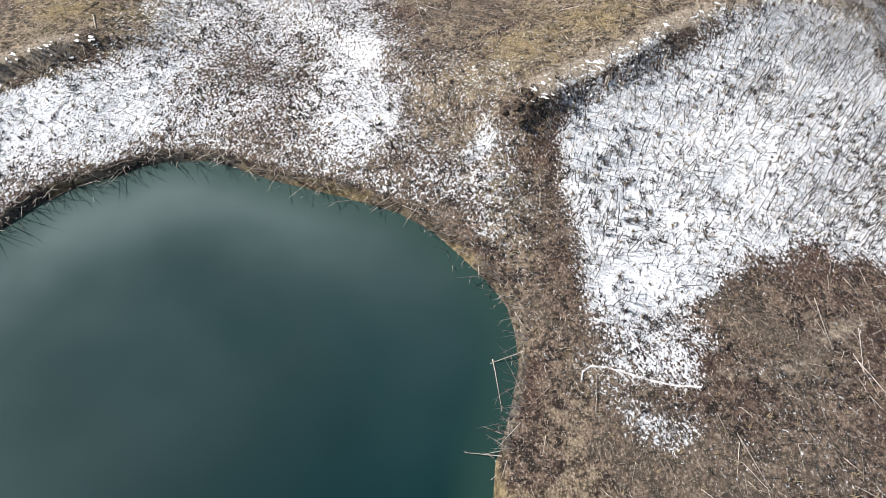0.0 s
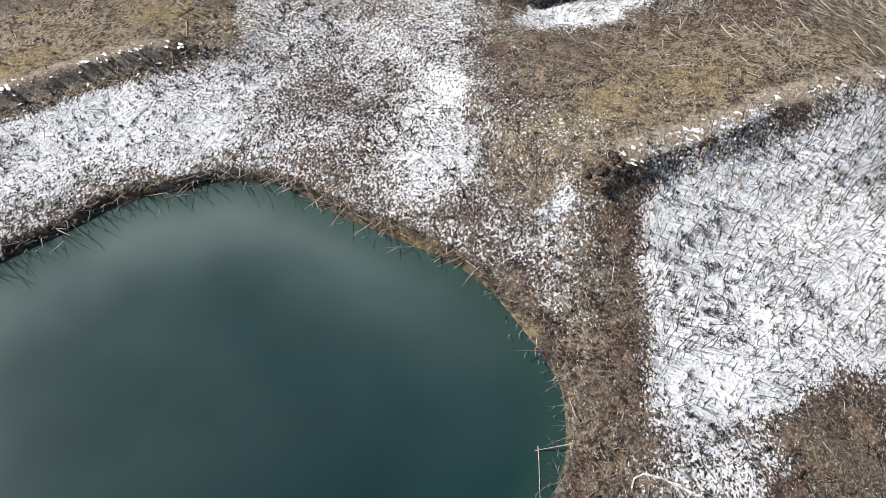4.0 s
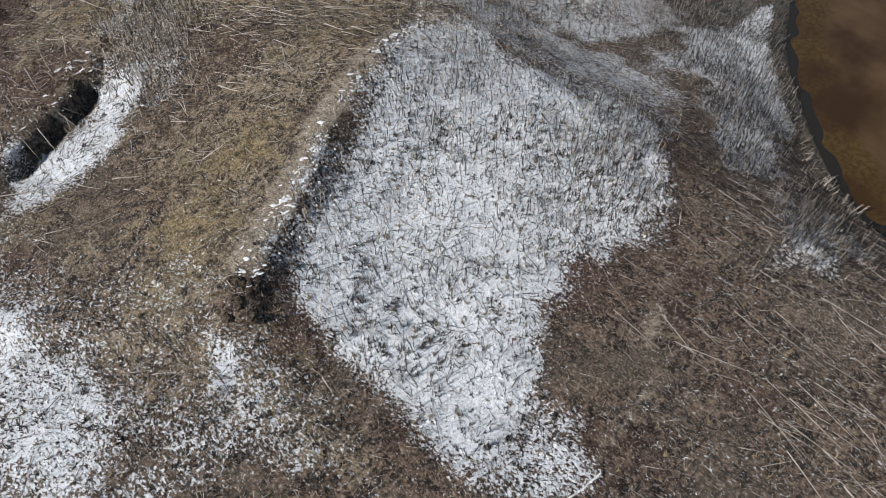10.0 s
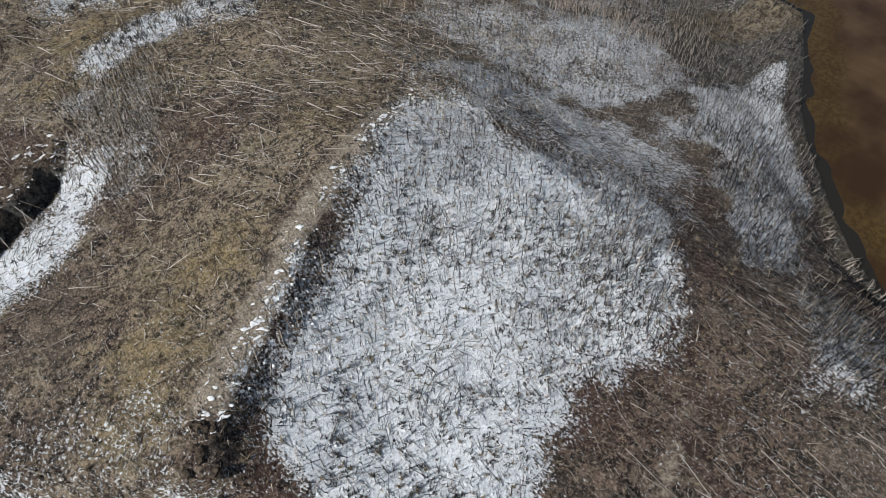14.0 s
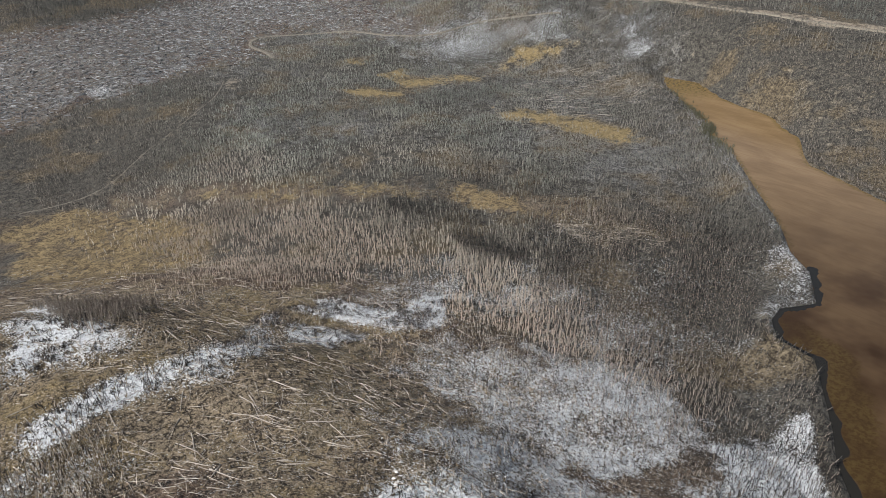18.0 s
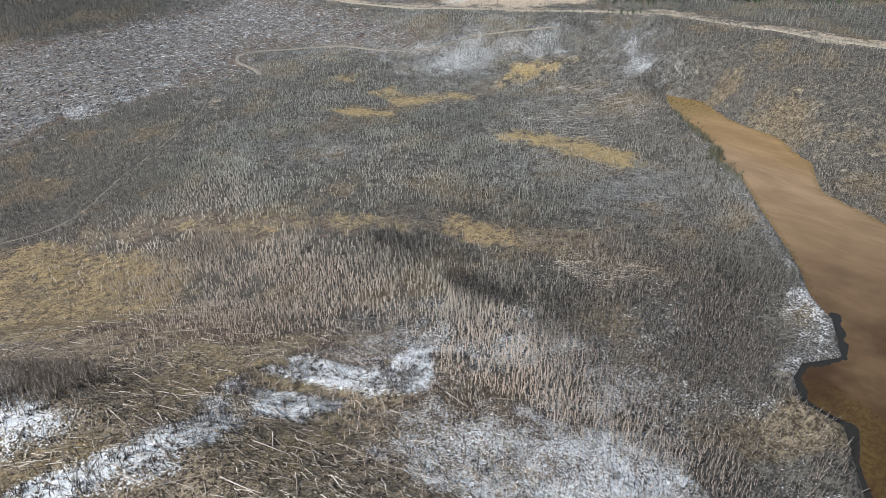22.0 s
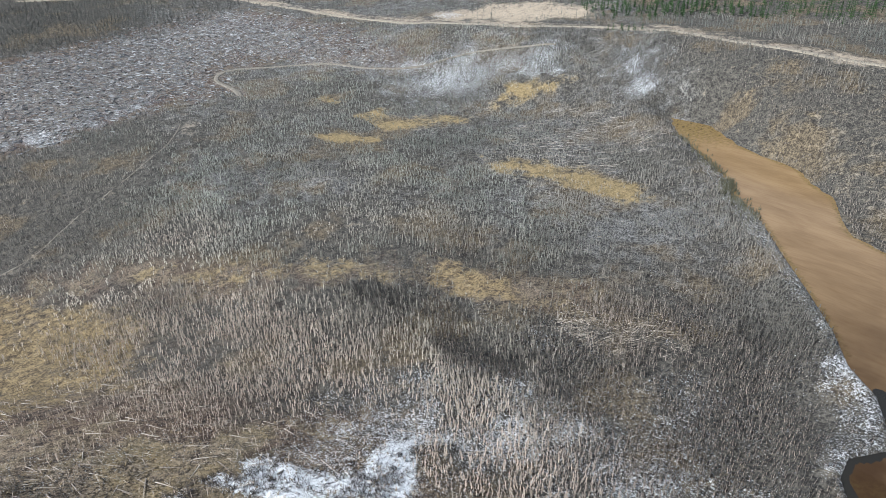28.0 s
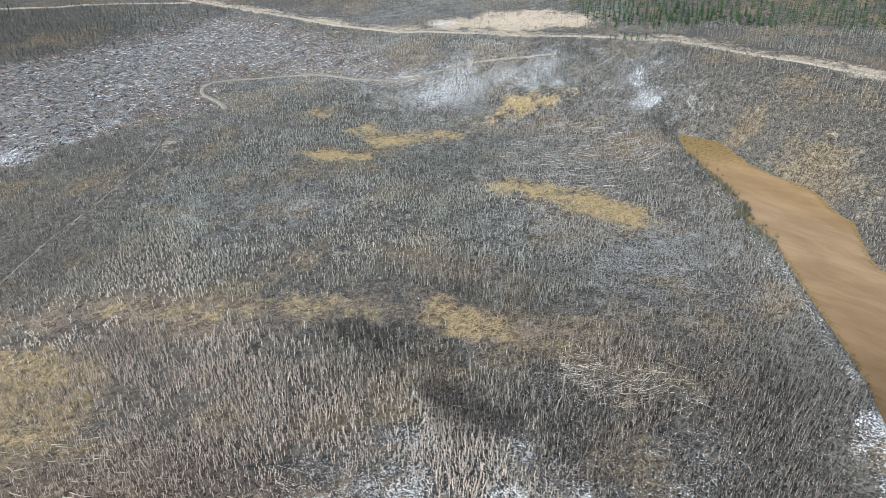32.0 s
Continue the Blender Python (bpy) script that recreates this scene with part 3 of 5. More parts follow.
def snow_cover(x, y):
    s = np.zeros(len(x))
    patch = 0.60 + 0.42 * rnoise(x, y, 7.5, 21) + 0.36 * rnoise(x, y, 2.6, 23)
    for ring, amount, soft in SNOWS:
        s = np.maximum(s, amount * zone(x, y, ring, soft) * np.where(amount > 0.9, 1.0, patch))
    thin = 0.13 * ease(rnoise(x, y, 11, 22), 0.35, 0.75) * (1 - ease(np.hypot(x - 30, y - 50), 90, 150))
    s = np.maximum(s, thin)
    for line, half, amount in SNOW_LINES:
        s = np.maximum(s, amount * trail(x, y, line, half))
    d, side, a = to_line(x, y, BANK)
    off = d * side
    face = ease(off, -4.0, -2.8) * (1 - ease(off, -1.4, -0.9)) * ease(a, 0.6, 1.2) * (1 - ease(a, 3.8, 5.4))
    s = s * (1 - 0.45 * face)
    d, side, a = to_line(x, y, NORTH_BANK)
    off = d * side
    s = s * (1 - 0.6 * ease(off, -3.2, -2.0) * (1 - ease(off, -0.6, -0.2)) * (1 - ease(a, 5.5, 7.5)))
    w = -inside(x, y, BLUE)
    s = np.maximum(s, 0.5 * (1 - ease(w, 2.0, 5.5)) * (1 - ease(x, -5, 4)) * ease(y, 26, 32))
    s = s * (1 - scarp(x, y))
    s = s * ease(w, 0.4, 1.1) * np.maximum(ease(-inside(x, y, OCHRE), 1.2, 2.8), ease(x, 106, 112))
    s = s * (1 - 0.18 * ease(rnoise(x, y, 8, 95), 0.40, 0.75))
    return np.where(s < 0.03, -0.5, s)


TAN_BACK = [(-30, 84), (-8, 78), (4, 64), (16, 70), (34, 78), (44, 72), (36, 64), (12, 50), (9.5, 45), (9.7, 30), (11, 20), (11, 8), (5, 8), (6, 24), (0, 36), (-4, 44), (-6, 60), (-28, 62)]
TAN_GULLY = [(5, 85), (20, 110), (60, 118), (64, 95), (44, 80), (20, 76)]


def verge(x, y):
    d, s, a = to_line(x, y, ROAD)
    return np.where(s < 0, 1 - ease(d, 6, 15), 1 - ease(d, 2.5, 5)) * (0.4 + 0.9 * rnoise(x, y, 14, 83))


def crest_strip(x, y):
    f = np.zeros(len(x))
    for line, last in ((BANK, 7.0), (NORTH_BANK, 6.5)):
        d, s, a = to_line(x, y, line)
        f = np.maximum(f, ease(d * s, -1.6, -0.9) * (1 - ease(d * s, 0.8, 2.2)) * ease(a, 0.8, 1.3) * (1 - ease(a, last - 1, last)))
    return f


def ground_zones(x, y):
    out0 = plateau_out(x, y)
    tan = np.maximum.reduce([zone(x, y, r, 5.0) for r in TANS] + [ease(out0, -26, -8) * ease(y, 48, 66) * (0.6 - 0.3 * ease(out0, 20, 34)) * (1 - ease(out0, 60, 90)), 1.0 * zone(x, y, TAN_GULLY, 6), 0.95 * zone(x, y, OLIVE_SHOULDER, 4), 0.55 * zone(x, y, BROWN_BAND, 5), 0.52 * zone(x, y, TAN_BACK, 6), 0.35 * zone(x, y, [(2, 62), (0, 84), (30, 96), (46, 84), (44, 70), (20, 60)], 6), 0.15 * zone(x, y, RIGHT_DARK, 6) * ease(rnoise(x, y, 8, 66), 0.55, 0.8)])
    moss = np.maximum.reduce([k * zone(x, y, r, 4.0) for r, k in zip(MOSSES, (0.95, 0.9, 0.8, 0.9, 0.8))])
    moss = moss * (0.55 + 0.6 * rnoise(x, y, 6, 94))
    moss = np.maximum(moss, 0.70 * zone(x, y, TAN_NORTH, 4) * ease(rnoise(x, y, 6, 85), 0.25, 0.6))
    moss = np.maximum(moss, 0.58 * zone(x, y, TAN_NEAR, 4) * ease(rnoise(x, y, 4.5, 86), 0.48, 0.75))
    moss = np.maximum(moss, 0.52 * zone(x, y, TAN_GULLY, 6) * ease(rnoise(x, y, 7, 87), 0.3, 0.65))
    moss = np.maximum(moss, 0.56 * zone(x, y, GULLY_FLAT, 6) * ease(rnoise(x, y, 5, 84), 0.25, 0.6))
    moss = np.maximum(moss, 0.36 * zone(x, y, MOSS_BAND, 5) * ease(rnoise(x, y, 6, 70), 0.35, 0.7))
    moss = np.maximum(moss, 0.50 * zone(x, y, OLIVE_SHOULDER, 5) * ease(rnoise(x, y, 5, 97), 0.3, 0.65))
    moss = np.maximum(moss, 0.6 * (1 - ease(-inside(x, y, BLUE), 0.5, 1.3)) * ease(rnoise(x, y, 3.2, 61), 0.45, 0.75))
    bare = np.maximum.reduce([k * trail(x, y, r, h) for (r, h), k in zip(TRAILS, (0.3, 0.2, 0.4))] + [0.8 * zone(x, y, BARE_FAR, 9), 0.7 * zone(x, y, BARE_RIGHT, 4), 0.7 * zone(x, y, TERRACE, 4), 0.35 * zone(x, y, CLEARING, 3), 0.34 * trail(x, y, EARTH_PATH, 0.7), 0.85 * crest_strip(x, y), 0.55 * verge(x, y)])
    pale = np.maximum.reduce([0.55 * zone(x, y, LOGGED, 16), 0.2 * zone(x, y, RIGHT_TAN, 3), 0.40 * ease(out0, 75, 125) * (0.45 + 0.75 * rnoise(x, y, 24, 69)) * (1 - ease(x - y, 70, 85)) * ease(x - 0.3 * (y - 200), 62, 104)])
    gold = np.maximum.reduce([0.26 * zone(x, y, RIGHT_TAN, 6), 0.6 * zone(x, y, RUSSET, 6), 0.15 * ease(x - y, 78, 95) * ease(y, 40, 70) * ease(rnoise(x, y, 17, 67), 0.5, 0.7) * (x < 262), 0.66 * zone(x, y, TAN_FIELD, 5), 0.22 * zone(x, y, BROWN_BAND, 5), 0.75 * zone(x, y, TAN_PATCH, 3), 0.30 * zone(x, y, MOSS_BAND, 6)])
    out = plateau_out(x, y)
    floor = ease(out + 14 * (rnoise(x, y, 16, 62) - 0.5), 20, 46) * (1 - np.maximum(zone(x, y, LOGGED, 8), zone(x, y, GULLY_FLAT, 4)))
    floor = floor * (1 - 0.3 * (1 - ease(x, 72, 100)) * (1 - ease(out, 80, 120))) * (1 - 0.45 * zone(x, y, BROWN_BAND, 5))
    floor = np.maximum(floor, 0.9 * (1 - ease(-inside(x, y, BLUE), 0.3, 1.0)))
    # the scarp's shade, put into the ground colour as darkest floor
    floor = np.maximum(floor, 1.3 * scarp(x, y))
    floor = np.maximum(floor, 0.24 * zone(x, y, RIGHT_DARK, 5))
    floor = np.maximum(floor, (1 - ease(-inside(x, y, OCHRE), 1.4, 3.0)) * (1 - ease(x, 107, 114)))
    return {"floor": floor, "gold": gold, "snow": snow_cover(x, y), "tan": tan, "moss": moss, "bare": bare, "pale": pale}


SNOW_LEG = [(22.5, 28.9), (19.9, 26.1), (21.4, 23.2), (19.5, 22.2), (18.1, 20), (13, 20.6), (10, 21.9), (9.1, 25.7), (9.7, 28)]
SNOW_LOWER_LEG = [(10.1, 20.6), (12.4, 19), (14.6, 17.8), (17.2, 18.6), (18.4, 18.0), (16.9, 16.2), (15.2, 14.9), (13.2, 16.2)]
SNOW_BESIDE_PATH = [(19.6, 22.3), (25, 22.4), (26.6, 20.6), (24.6, 21), (20, 21.4)]
SNOW_STRIP = [(17.5, 88.2), (24.6, 90.6), (31.8, 91.6), (41, 92.4), (46.3, 96.6), (45, 101.2), (40.6, 99.4), (36, 97.2), (24.9, 96.2), (17.8, 94.2)]
SPECKLED = [(-25, 60), (-3, 66), (5, 52), (8, 38), (7, 28), (3, 31), (-3, 38), (-20, 44)]
SNOWS = [
    (SNOW_STRIP, 0.93, 1.2), (SNOW_NORTH, 0.66, 2.4), (SNOW_SLOPE, 0.64, 3.0), (SNOW_MIDDLE, 0.52, 3.5), (SNOW_BASIN, 0.91, 2.0), (SNOW_LEG, 0.56, 1.8), (SNOW_LOWER_LEG, 0.55, 1.4), (SNOW_BESIDE_PATH, 0.36, 1.4), (SPECKLED, 0.40, 5.0), (SNOW_DIP, 0.92, 2.6), (SNOW_DIP_UPPER, 0.5, 3.0), (DIP_STAND, 0.42, 4.0),
    (SNOW_SPOT, 0.7, 1.2), (SNOW_SHORE, 0.88, 3.0), (SNOW_SHORE_LOW, 0.6, 3.0), (SNOW_FAINT, 0.62, 8.0), (SNOW_GULLY, 0.66, 2.5),
    (SNOW_PATCH_A, 0.86, 1.5), (SNOW_PATCH_B, 0.84, 1.5), (SNOW_PATCH_C, 0.72, 1.0), (SNOW_LEFT, 0.80, 3.0), (SNOW_POINT, 0.46, 2.5),
    (SNOW_FAR_A, 0.50, 11.0), (SNOW_FAR_B, 0.52, 9.0), (SNOW_FAR_C, 0.52, 9.0),
    (SNOW_UNDER_A, 0.30, 6.0), (SNOW_UNDER_B, 0.34, 4.0), (SNOW_UNDER_C, 0.33, 7.0), (SNOW_ROADSIDE, 0.5, 4.0),
    ([(40, 65), (54, 72), (64, 58), (72, 51), (62, 42), (53, 39), (47, 46), (43, 54)], 0.62, 5.0), (SNOW_PATCH_UPPER, 0.36, 2.0), (LOWER_SNOW, 0.36, 7.0), (SNOW_LOGGED, 0.36, 7.0), (SNOW_STAND, 0.46, 4.0), (SNOW_FAR_WIDE, 0.43, 8.0), ([(18, 6), (62, 6), (60, 30), (48, 33), (26, 27), (17, 18)], 0.12, 5.0), ([(66, 120), (92, 122), (120, 84), (110, 70), (84, 84), (64, 98)], 0.27, 8.0),
]
SNOW_LINES = [([(109, 62.5), (118, 66.3), (124, 63)], 1.0, 0.3), ([(134.5, 68.6), (146, 79.7), (166, 98.5), (186, 119), (201, 135), (213, 150)], 2.0, 0.29)]
PINES = [(279, 226), (294, 255), (330, 300), (420, 260), (420, 110), (330, 120), (311, 140), (305, 187)]
TANS = [TAN_NEAR, TAN_NORTH, GULLY_FLAT]
MOSSES = [OCHRE_MEADOW_A, OCHRE_MEADOW_B, OCHRE_MEADOW_C, OCHRE_MEADOW_D, OCHRE_MEADOW_E]
TRAILS = [(TRACK, 1.1), (LEFT_PATH, 0.4), (LITTLE_PATH, 0.35)]

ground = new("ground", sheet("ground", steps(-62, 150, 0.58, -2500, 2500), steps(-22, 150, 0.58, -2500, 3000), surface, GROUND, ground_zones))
tagged(ground, "rolling brown litter and dry grass with scraps of snow", "ground", kind="structure")


def pool(name, ring, level, size, material, attributes):
    xs = np.arange(min(p[0] for p in ring) - 1, max(p[0] for p in ring) + 1, size)
    ys = np.arange(min(p[1] for p in ring) - 1, max(p[1] for p in ring) + 1, size)
    gx, gy = np.meshgrid(xs, ys)
    x, y = gx.ravel(), gy.ravel()
    keep = inside(x, y, ring) > -size * 1.5
    idx = np.arange(len(x)).reshape(len(ys), len(xs))
    quads = np.stack([idx[:-1, :-1], idx[:-1, 1:], idx[1:, 1:], idx[1:, :-1]], -1).reshape(-1, 4)
    quads = quads[keep[quads].all(1)]
    used, flat = np.unique(quads, return_inverse=True)
    x, y = x[used], y[used]
    co = np.stack([x, y, np.full(len(x), level)], 1)
    return new(name, raw_mesh(name, co, flat.reshape(-1, 4), material, attributes(x, y)))


# painted sky reflection on the pond: grows north-westward, weaker away from shore
tagged(pool("water", BLUE, BLUE_LEVEL, 0.7, BLUE_WATER, lambda x, y: {"shallow": 0.6 * (1 - ease(inside(x, y, BLUE), 0.2, 4.0)), "silt": ease(0.9 * y - x, 6, 62) * (1 - 0.62 * ease(inside(x, y, BLUE), 3, 11))}),
       "still dark teal pond water", "water", kind="structure")


def ochre_zones(x, y):
    w = inside(x, y, OCHRE)
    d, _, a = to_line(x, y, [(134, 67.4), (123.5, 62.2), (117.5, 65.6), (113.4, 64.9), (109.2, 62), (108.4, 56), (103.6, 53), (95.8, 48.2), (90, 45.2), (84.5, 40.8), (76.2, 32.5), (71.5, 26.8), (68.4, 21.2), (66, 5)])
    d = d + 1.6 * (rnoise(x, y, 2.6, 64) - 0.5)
    # ragged strip of painted bank shade, wider along the near shore
    bank_shade = (1 - ease(d, 0.3 + 0.8 * ease(a, 0.5, 2.5), 0.8 + 1.1 * ease(a, 0.5, 2.5)))
    shelf = (1 - ease(d, 3.5, 9.0)) * ease(a, 1.5, 3) * (1 - bank_shade)
    rim = 0.55 * (1 - ease(w, 0.3, 3.0)) * (d > 8)
    head = ease(x + y, 320, 370) * 0.6
    # the "deep" mask holds the bank's painted shade, not depth
    return {"deep": bank_shade, "murk": 1 - ease(np.hypot(x - 106, y - 30), 26, 105), "shallow": np.maximum.reduce([shelf, rim, head])}


tagged(pool("water", OCHRE, 0.0, 0.6, OCHRE_WATER, ochre_zones), "shallow ochre-orange iron-stained water with bank shade painted along its margin", "water", kind="structure")


def ribbon(name, line, half, lift, material, label, smooth=12):
    pts = [Vector((*p, 0)) for p in line]
    fine = []
    for a, b in zip(pts, pts[1:]):
        k = max(1, int((b - a).length / 2.0))
        fine += [a.lerp(b, i / k) for i in range(k)]
    fine.append(pts[-1])
    c = np.array([(p.x, p.y) for p in fine])
    for _ in range(smooth):
        c[1:-1] = 0.25 * c[:-2] + 0.5 * c[1:-1] + 0.25 * c[2:]
    t = np.gradient(c, axis=0)
    t /= np.linalg.norm(t, axis=1)[:, None]
    nrm = np.stack([-t[:, 1], t[:, 0]], 1)
    cross = np.array([-1.0, -0.85, -0.45, 0, 0.45, 0.85, 1.0]) * half
    down = np.array([-0.45, 0.0, -0.03, 0.05, -0.03, 0.0, -0.45])
    wob = 1 + 0.12 * np.sin(np.arange(len(c)) * 0.37) + 0.08 * np.sin(np.arange(len(c)) * 0.91)
    xy = c[:, None, :] + nrm[:, None, :] * (cross[None, :] * wob[:, None])[..., None]
    z = surface(c[:, 0], c[:, 1])[:, None] + down[None, :] + lift
    co = np.concatenate([xy, z[..., None]], -1).reshape(-1, 3)
    idx = np.arange(len(co)).reshape(len(c), -1)
    quads = np.stack([idx[:-1, :-1], idx[:-1, 1:], idx[1:, 1:], idx[1:, :-1]], -1).reshape(-1, 4)
    return tagged(new(name, raw_mesh(name, co, quads, material)), label, "road", kind="structure")


ribbon("path", TRACK, 1.0, 0.16, PATHBED, "winding trodden earth track across the slope")
ribbon("path", FOOTPATH, 0.065, 0.07, PATHSNOW, "thin snow-filled footpath curving over the litter", 2)
ribbon("road", ROAD_SPUR, 1.8, 0.2, ROADBED, "pale forest road on the far hill")
ribbon("path", LEFT_PATH, 0.20, 0.05, PATHBED, "narrow earth path through the dead trees")
ribbon("road", ROAD[1:-1], 1.8, 0.14, ROADBED, "pale gravel forest road along the ridge")

# ---- woody things: tapered poles and twigs, written as arrays ----
rng = np.random.default_rng(7)


def pole(points, radii, sides):
    """Vertices and triangles of a tapered, bent pole."""
    co, tri = [], []
    for p, r in zip(points, radii):
        for s in range(sides):
            a = 2 * math.pi * s / sides
            co.append(p + np.array([math.cos(a) * r, math.sin(a) * r, 0]))
    for k in range(len(points) - 1):
        for s in range(sides):
            a, b = k * sides + s, k * sides + (s + 1) % sides
            tri += [(a, b, b + sides), (a, b + sides, a + sides)]
    return np.array(co), np.array(tri)


def spike(start, end, r):
    """A twig: three sides that meet in a point."""
    d = end - start
    d = d / np.linalg.norm(d)
    u = np.cross(d, (0.3, 0.2, 1.0))
    u /= np.linalg.norm(u)
    v = np.cross(d, u)
    co = [start + r * (math.cos(a) * u + math.sin(a) * v) for a in (0, 2.1, 4.2)] + [end]
    return np.array(co), np.array([(0, 1, 3), (1, 2, 3), (2, 0, 3)])


def splinter(start, end, r):
    """A far twig: a folded sliver with two faces."""
    co, _ = spike(start, end, r)
    return co, np.array([(0, 1, 3), (1, 2, 3)])


def gather(pieces):
    co, tri, twig, base = [], [], [], 0
    for c, t, w in pieces:
        co.append(c)
        tri.append(t + base)
        twig.append(np.full(len(c), w))
        base += len(c)
    return np.concatenate(co), np.concatenate(tri), np.concatenate(twig)


def tree_shape(twigs, sides, joints, thick, twig_of=spike):
    """A dead tree one metre high, to be scaled."""
    h = np.linspace(0, 1, joints)
    bend = rng.normal(0, 0.02, 2)
    pts = np.stack([bend[0] * h * h + 0.01 * np.sin(6 * h), bend[1] * h * h, h], 1)
    pts[0, 2] = -0.04
    trunk = (*pole(pts, thick * (1.05 - 0.9 * h), sides), 0.0)
    limbs = []
    for k in range(twigs):
        s = rng.uniform(0.16, 0.97)
        a = rng.uniform(0, 6.28)
        p = np.array([np.interp(s, h, pts[:, 0]), np.interp(s, h, pts[:, 1]), s])
        out = rng.uniform(0.05, 0.16) * (1.2 - 0.75 * s)
        q = p + np.array([math.cos(a) * out, math.sin(a) * out, rng.uniform(0.10, 0.24)])
        limbs.append((*twig_of(p, q, thick * rng.uniform(0.75, 1.25)), 1.0))
    return trunk, limbs


def strew(name, shapes, spots, material, label, category, lean=0.05):
    """One mesh with a shape set down at every spot: x, y, z, height, width, heading, tilt x, tilt y, tint."""
    cos, tris, tints, twigs, warms, base = [], [], [], [], [], 0
    kind = rng.integers(0, len(shapes), len(spots))
    for k, (co, tri, twig) in enumerate(shapes):
        s = spots[kind == k]
        if not len(s):
            continue
        c, n = np.cos(s[:, 5])[:, None], np.sin(s[:, 5])[:, None]
        x, y, z = co[:, 0][None] * s[:, 4:5], co[:, 1][None] * s[:, 4:5], co[:, 2][None] * s[:, 3:4]
        px = x * c - y * n + z * s[:, 6:7] + s[:, 0:1]
        py = x * n + y * c + z * s[:, 7:8] + s[:, 1:2]
        pz = z * np.sqrt(np.maximum(0.05, 1 - s[:, 6:7] ** 2 - s[:, 7:8] ** 2)) + s[:, 2:3]
        cos.append(np.stack([px, py, pz], -1).reshape(-1, 3))
        tris.append((tri[None] + (np.arange(len(s)) * len(co))[:, None, None]).reshape(-1, 3) + base)
        tints.append(np.repeat(s[:, 8], len(co)))
        twigs.append(np.tile(twig, len(s)))
        warms.append(np.repeat(s[:, 9] if s.shape[1] > 9 else s[:, 8] * 0, len(co)))
        base += len(s) * len(co)
    me = raw_mesh(name, np.concatenate(cos), np.concatenate(tris), material, {"tint": np.concatenate(tints), "twig": np.concatenate(twigs), "warm": np.concatenate(warms)}, False)
    return tagged(new(name, me), label, category, kind="stuff")


def scatter(box, cell, chance):
    """Jittered spots in a box, kept by chance(x, y)."""
    x0, y0, x1, y1 = box
    gx, gy = np.meshgrid(np.arange(x0, x1, cell), np.arange(y0, y1, cell))
    x = gx.ravel() + rng.uniform(0, cell, gx.size)
    y = gy.ravel() + rng.uniform(0, cell, gx.size)
    keep = rng.uniform(0, 1, len(x)) < chance(x, y)
    return x[keep], y[keep]


def open_ground(x, y):
    """1 where trees may stand."""
    f = np.ones(len(x))
    for ring in MOSSES + [TAN_FIELD, TAN_PATCH, CLEARING, GULLY_FLAT]:
        f *= 1 - 0.92 * zone(x, y, ring, 3.5)
    for ring in (SNOW_PATCH_A, SNOW_PATCH_B, SNOW_PATCH_UPPER, SNOW_POINT):
        f *= 1 - 0.9 * zone(x, y, ring, 1.5)
    for line, half in TRAILS + [(ROAD, 4.5)]:
        f *= 1 - trail(x, y, line, half + 0.3)
    f = np.maximum(f, 0.9 * zone(x, y, FIELD_CLUMP, 2))
    f *= 1 - 0.6 * zone(x, y, BROWN_BAND, 3)
    f *= 1 - 0.7 * zone(x, y, MOSS_BAND, 3)
    f *= (1 - 0.55 * zone(x, y, RIGHT_TAN, 4)) * (1 - 0.85 * zone(x, y, SNOW_SHORE, 3)) * (1 - 0.8 * zone(x, y, SNOW_STRIP, 2))
    f *= 1 - 0.88 * zone(x, y, LOGGED, 6)
    f *= 1 - 0.15 * np.maximum.reduce([zone(x, y, r, 4) for r in (SNOW_FAR_A, SNOW_FAR_B, SNOW_UNDER_A, SNOW_UNDER_B)])
    f *= 1 - 0.9 * zone(x, y, BARE_FAR, 6)
    f *= (inside(x, y, OCHRE) < -0.4) & (inside(x, y, BLUE) < -0.4)
    return f


def stand(x, y):
    out = plateau_out(x, y)
    out = out + 10 * ease(y, 106, 126)
    f = 0.26 * ease(out, 6, 18) + 0.80 * ease(out + 10 * (rnoise(x, y, 12, 31) - 0.5), 22, 36)
    d, s, _ = to_line(x, y, ROAD)
    f = np.where(s < 0, 0.95 * ease(d, 9, 18) * (1 - zone(x, y, PINES, 3)), f)
    patch = ease(rnoise(x, y, 10, 33) + 0.75 * rnoise(x, y, 3.2, 34), 0.50, 1.15)
    full = np.maximum(zone(x, y, DARK_CLUMP, 2), 0.20 + 0.80 * patch)
    return f * full * open_ground(x, y) * (1 - 0.75 * zone(x, y, REED_MAT, 2.5))


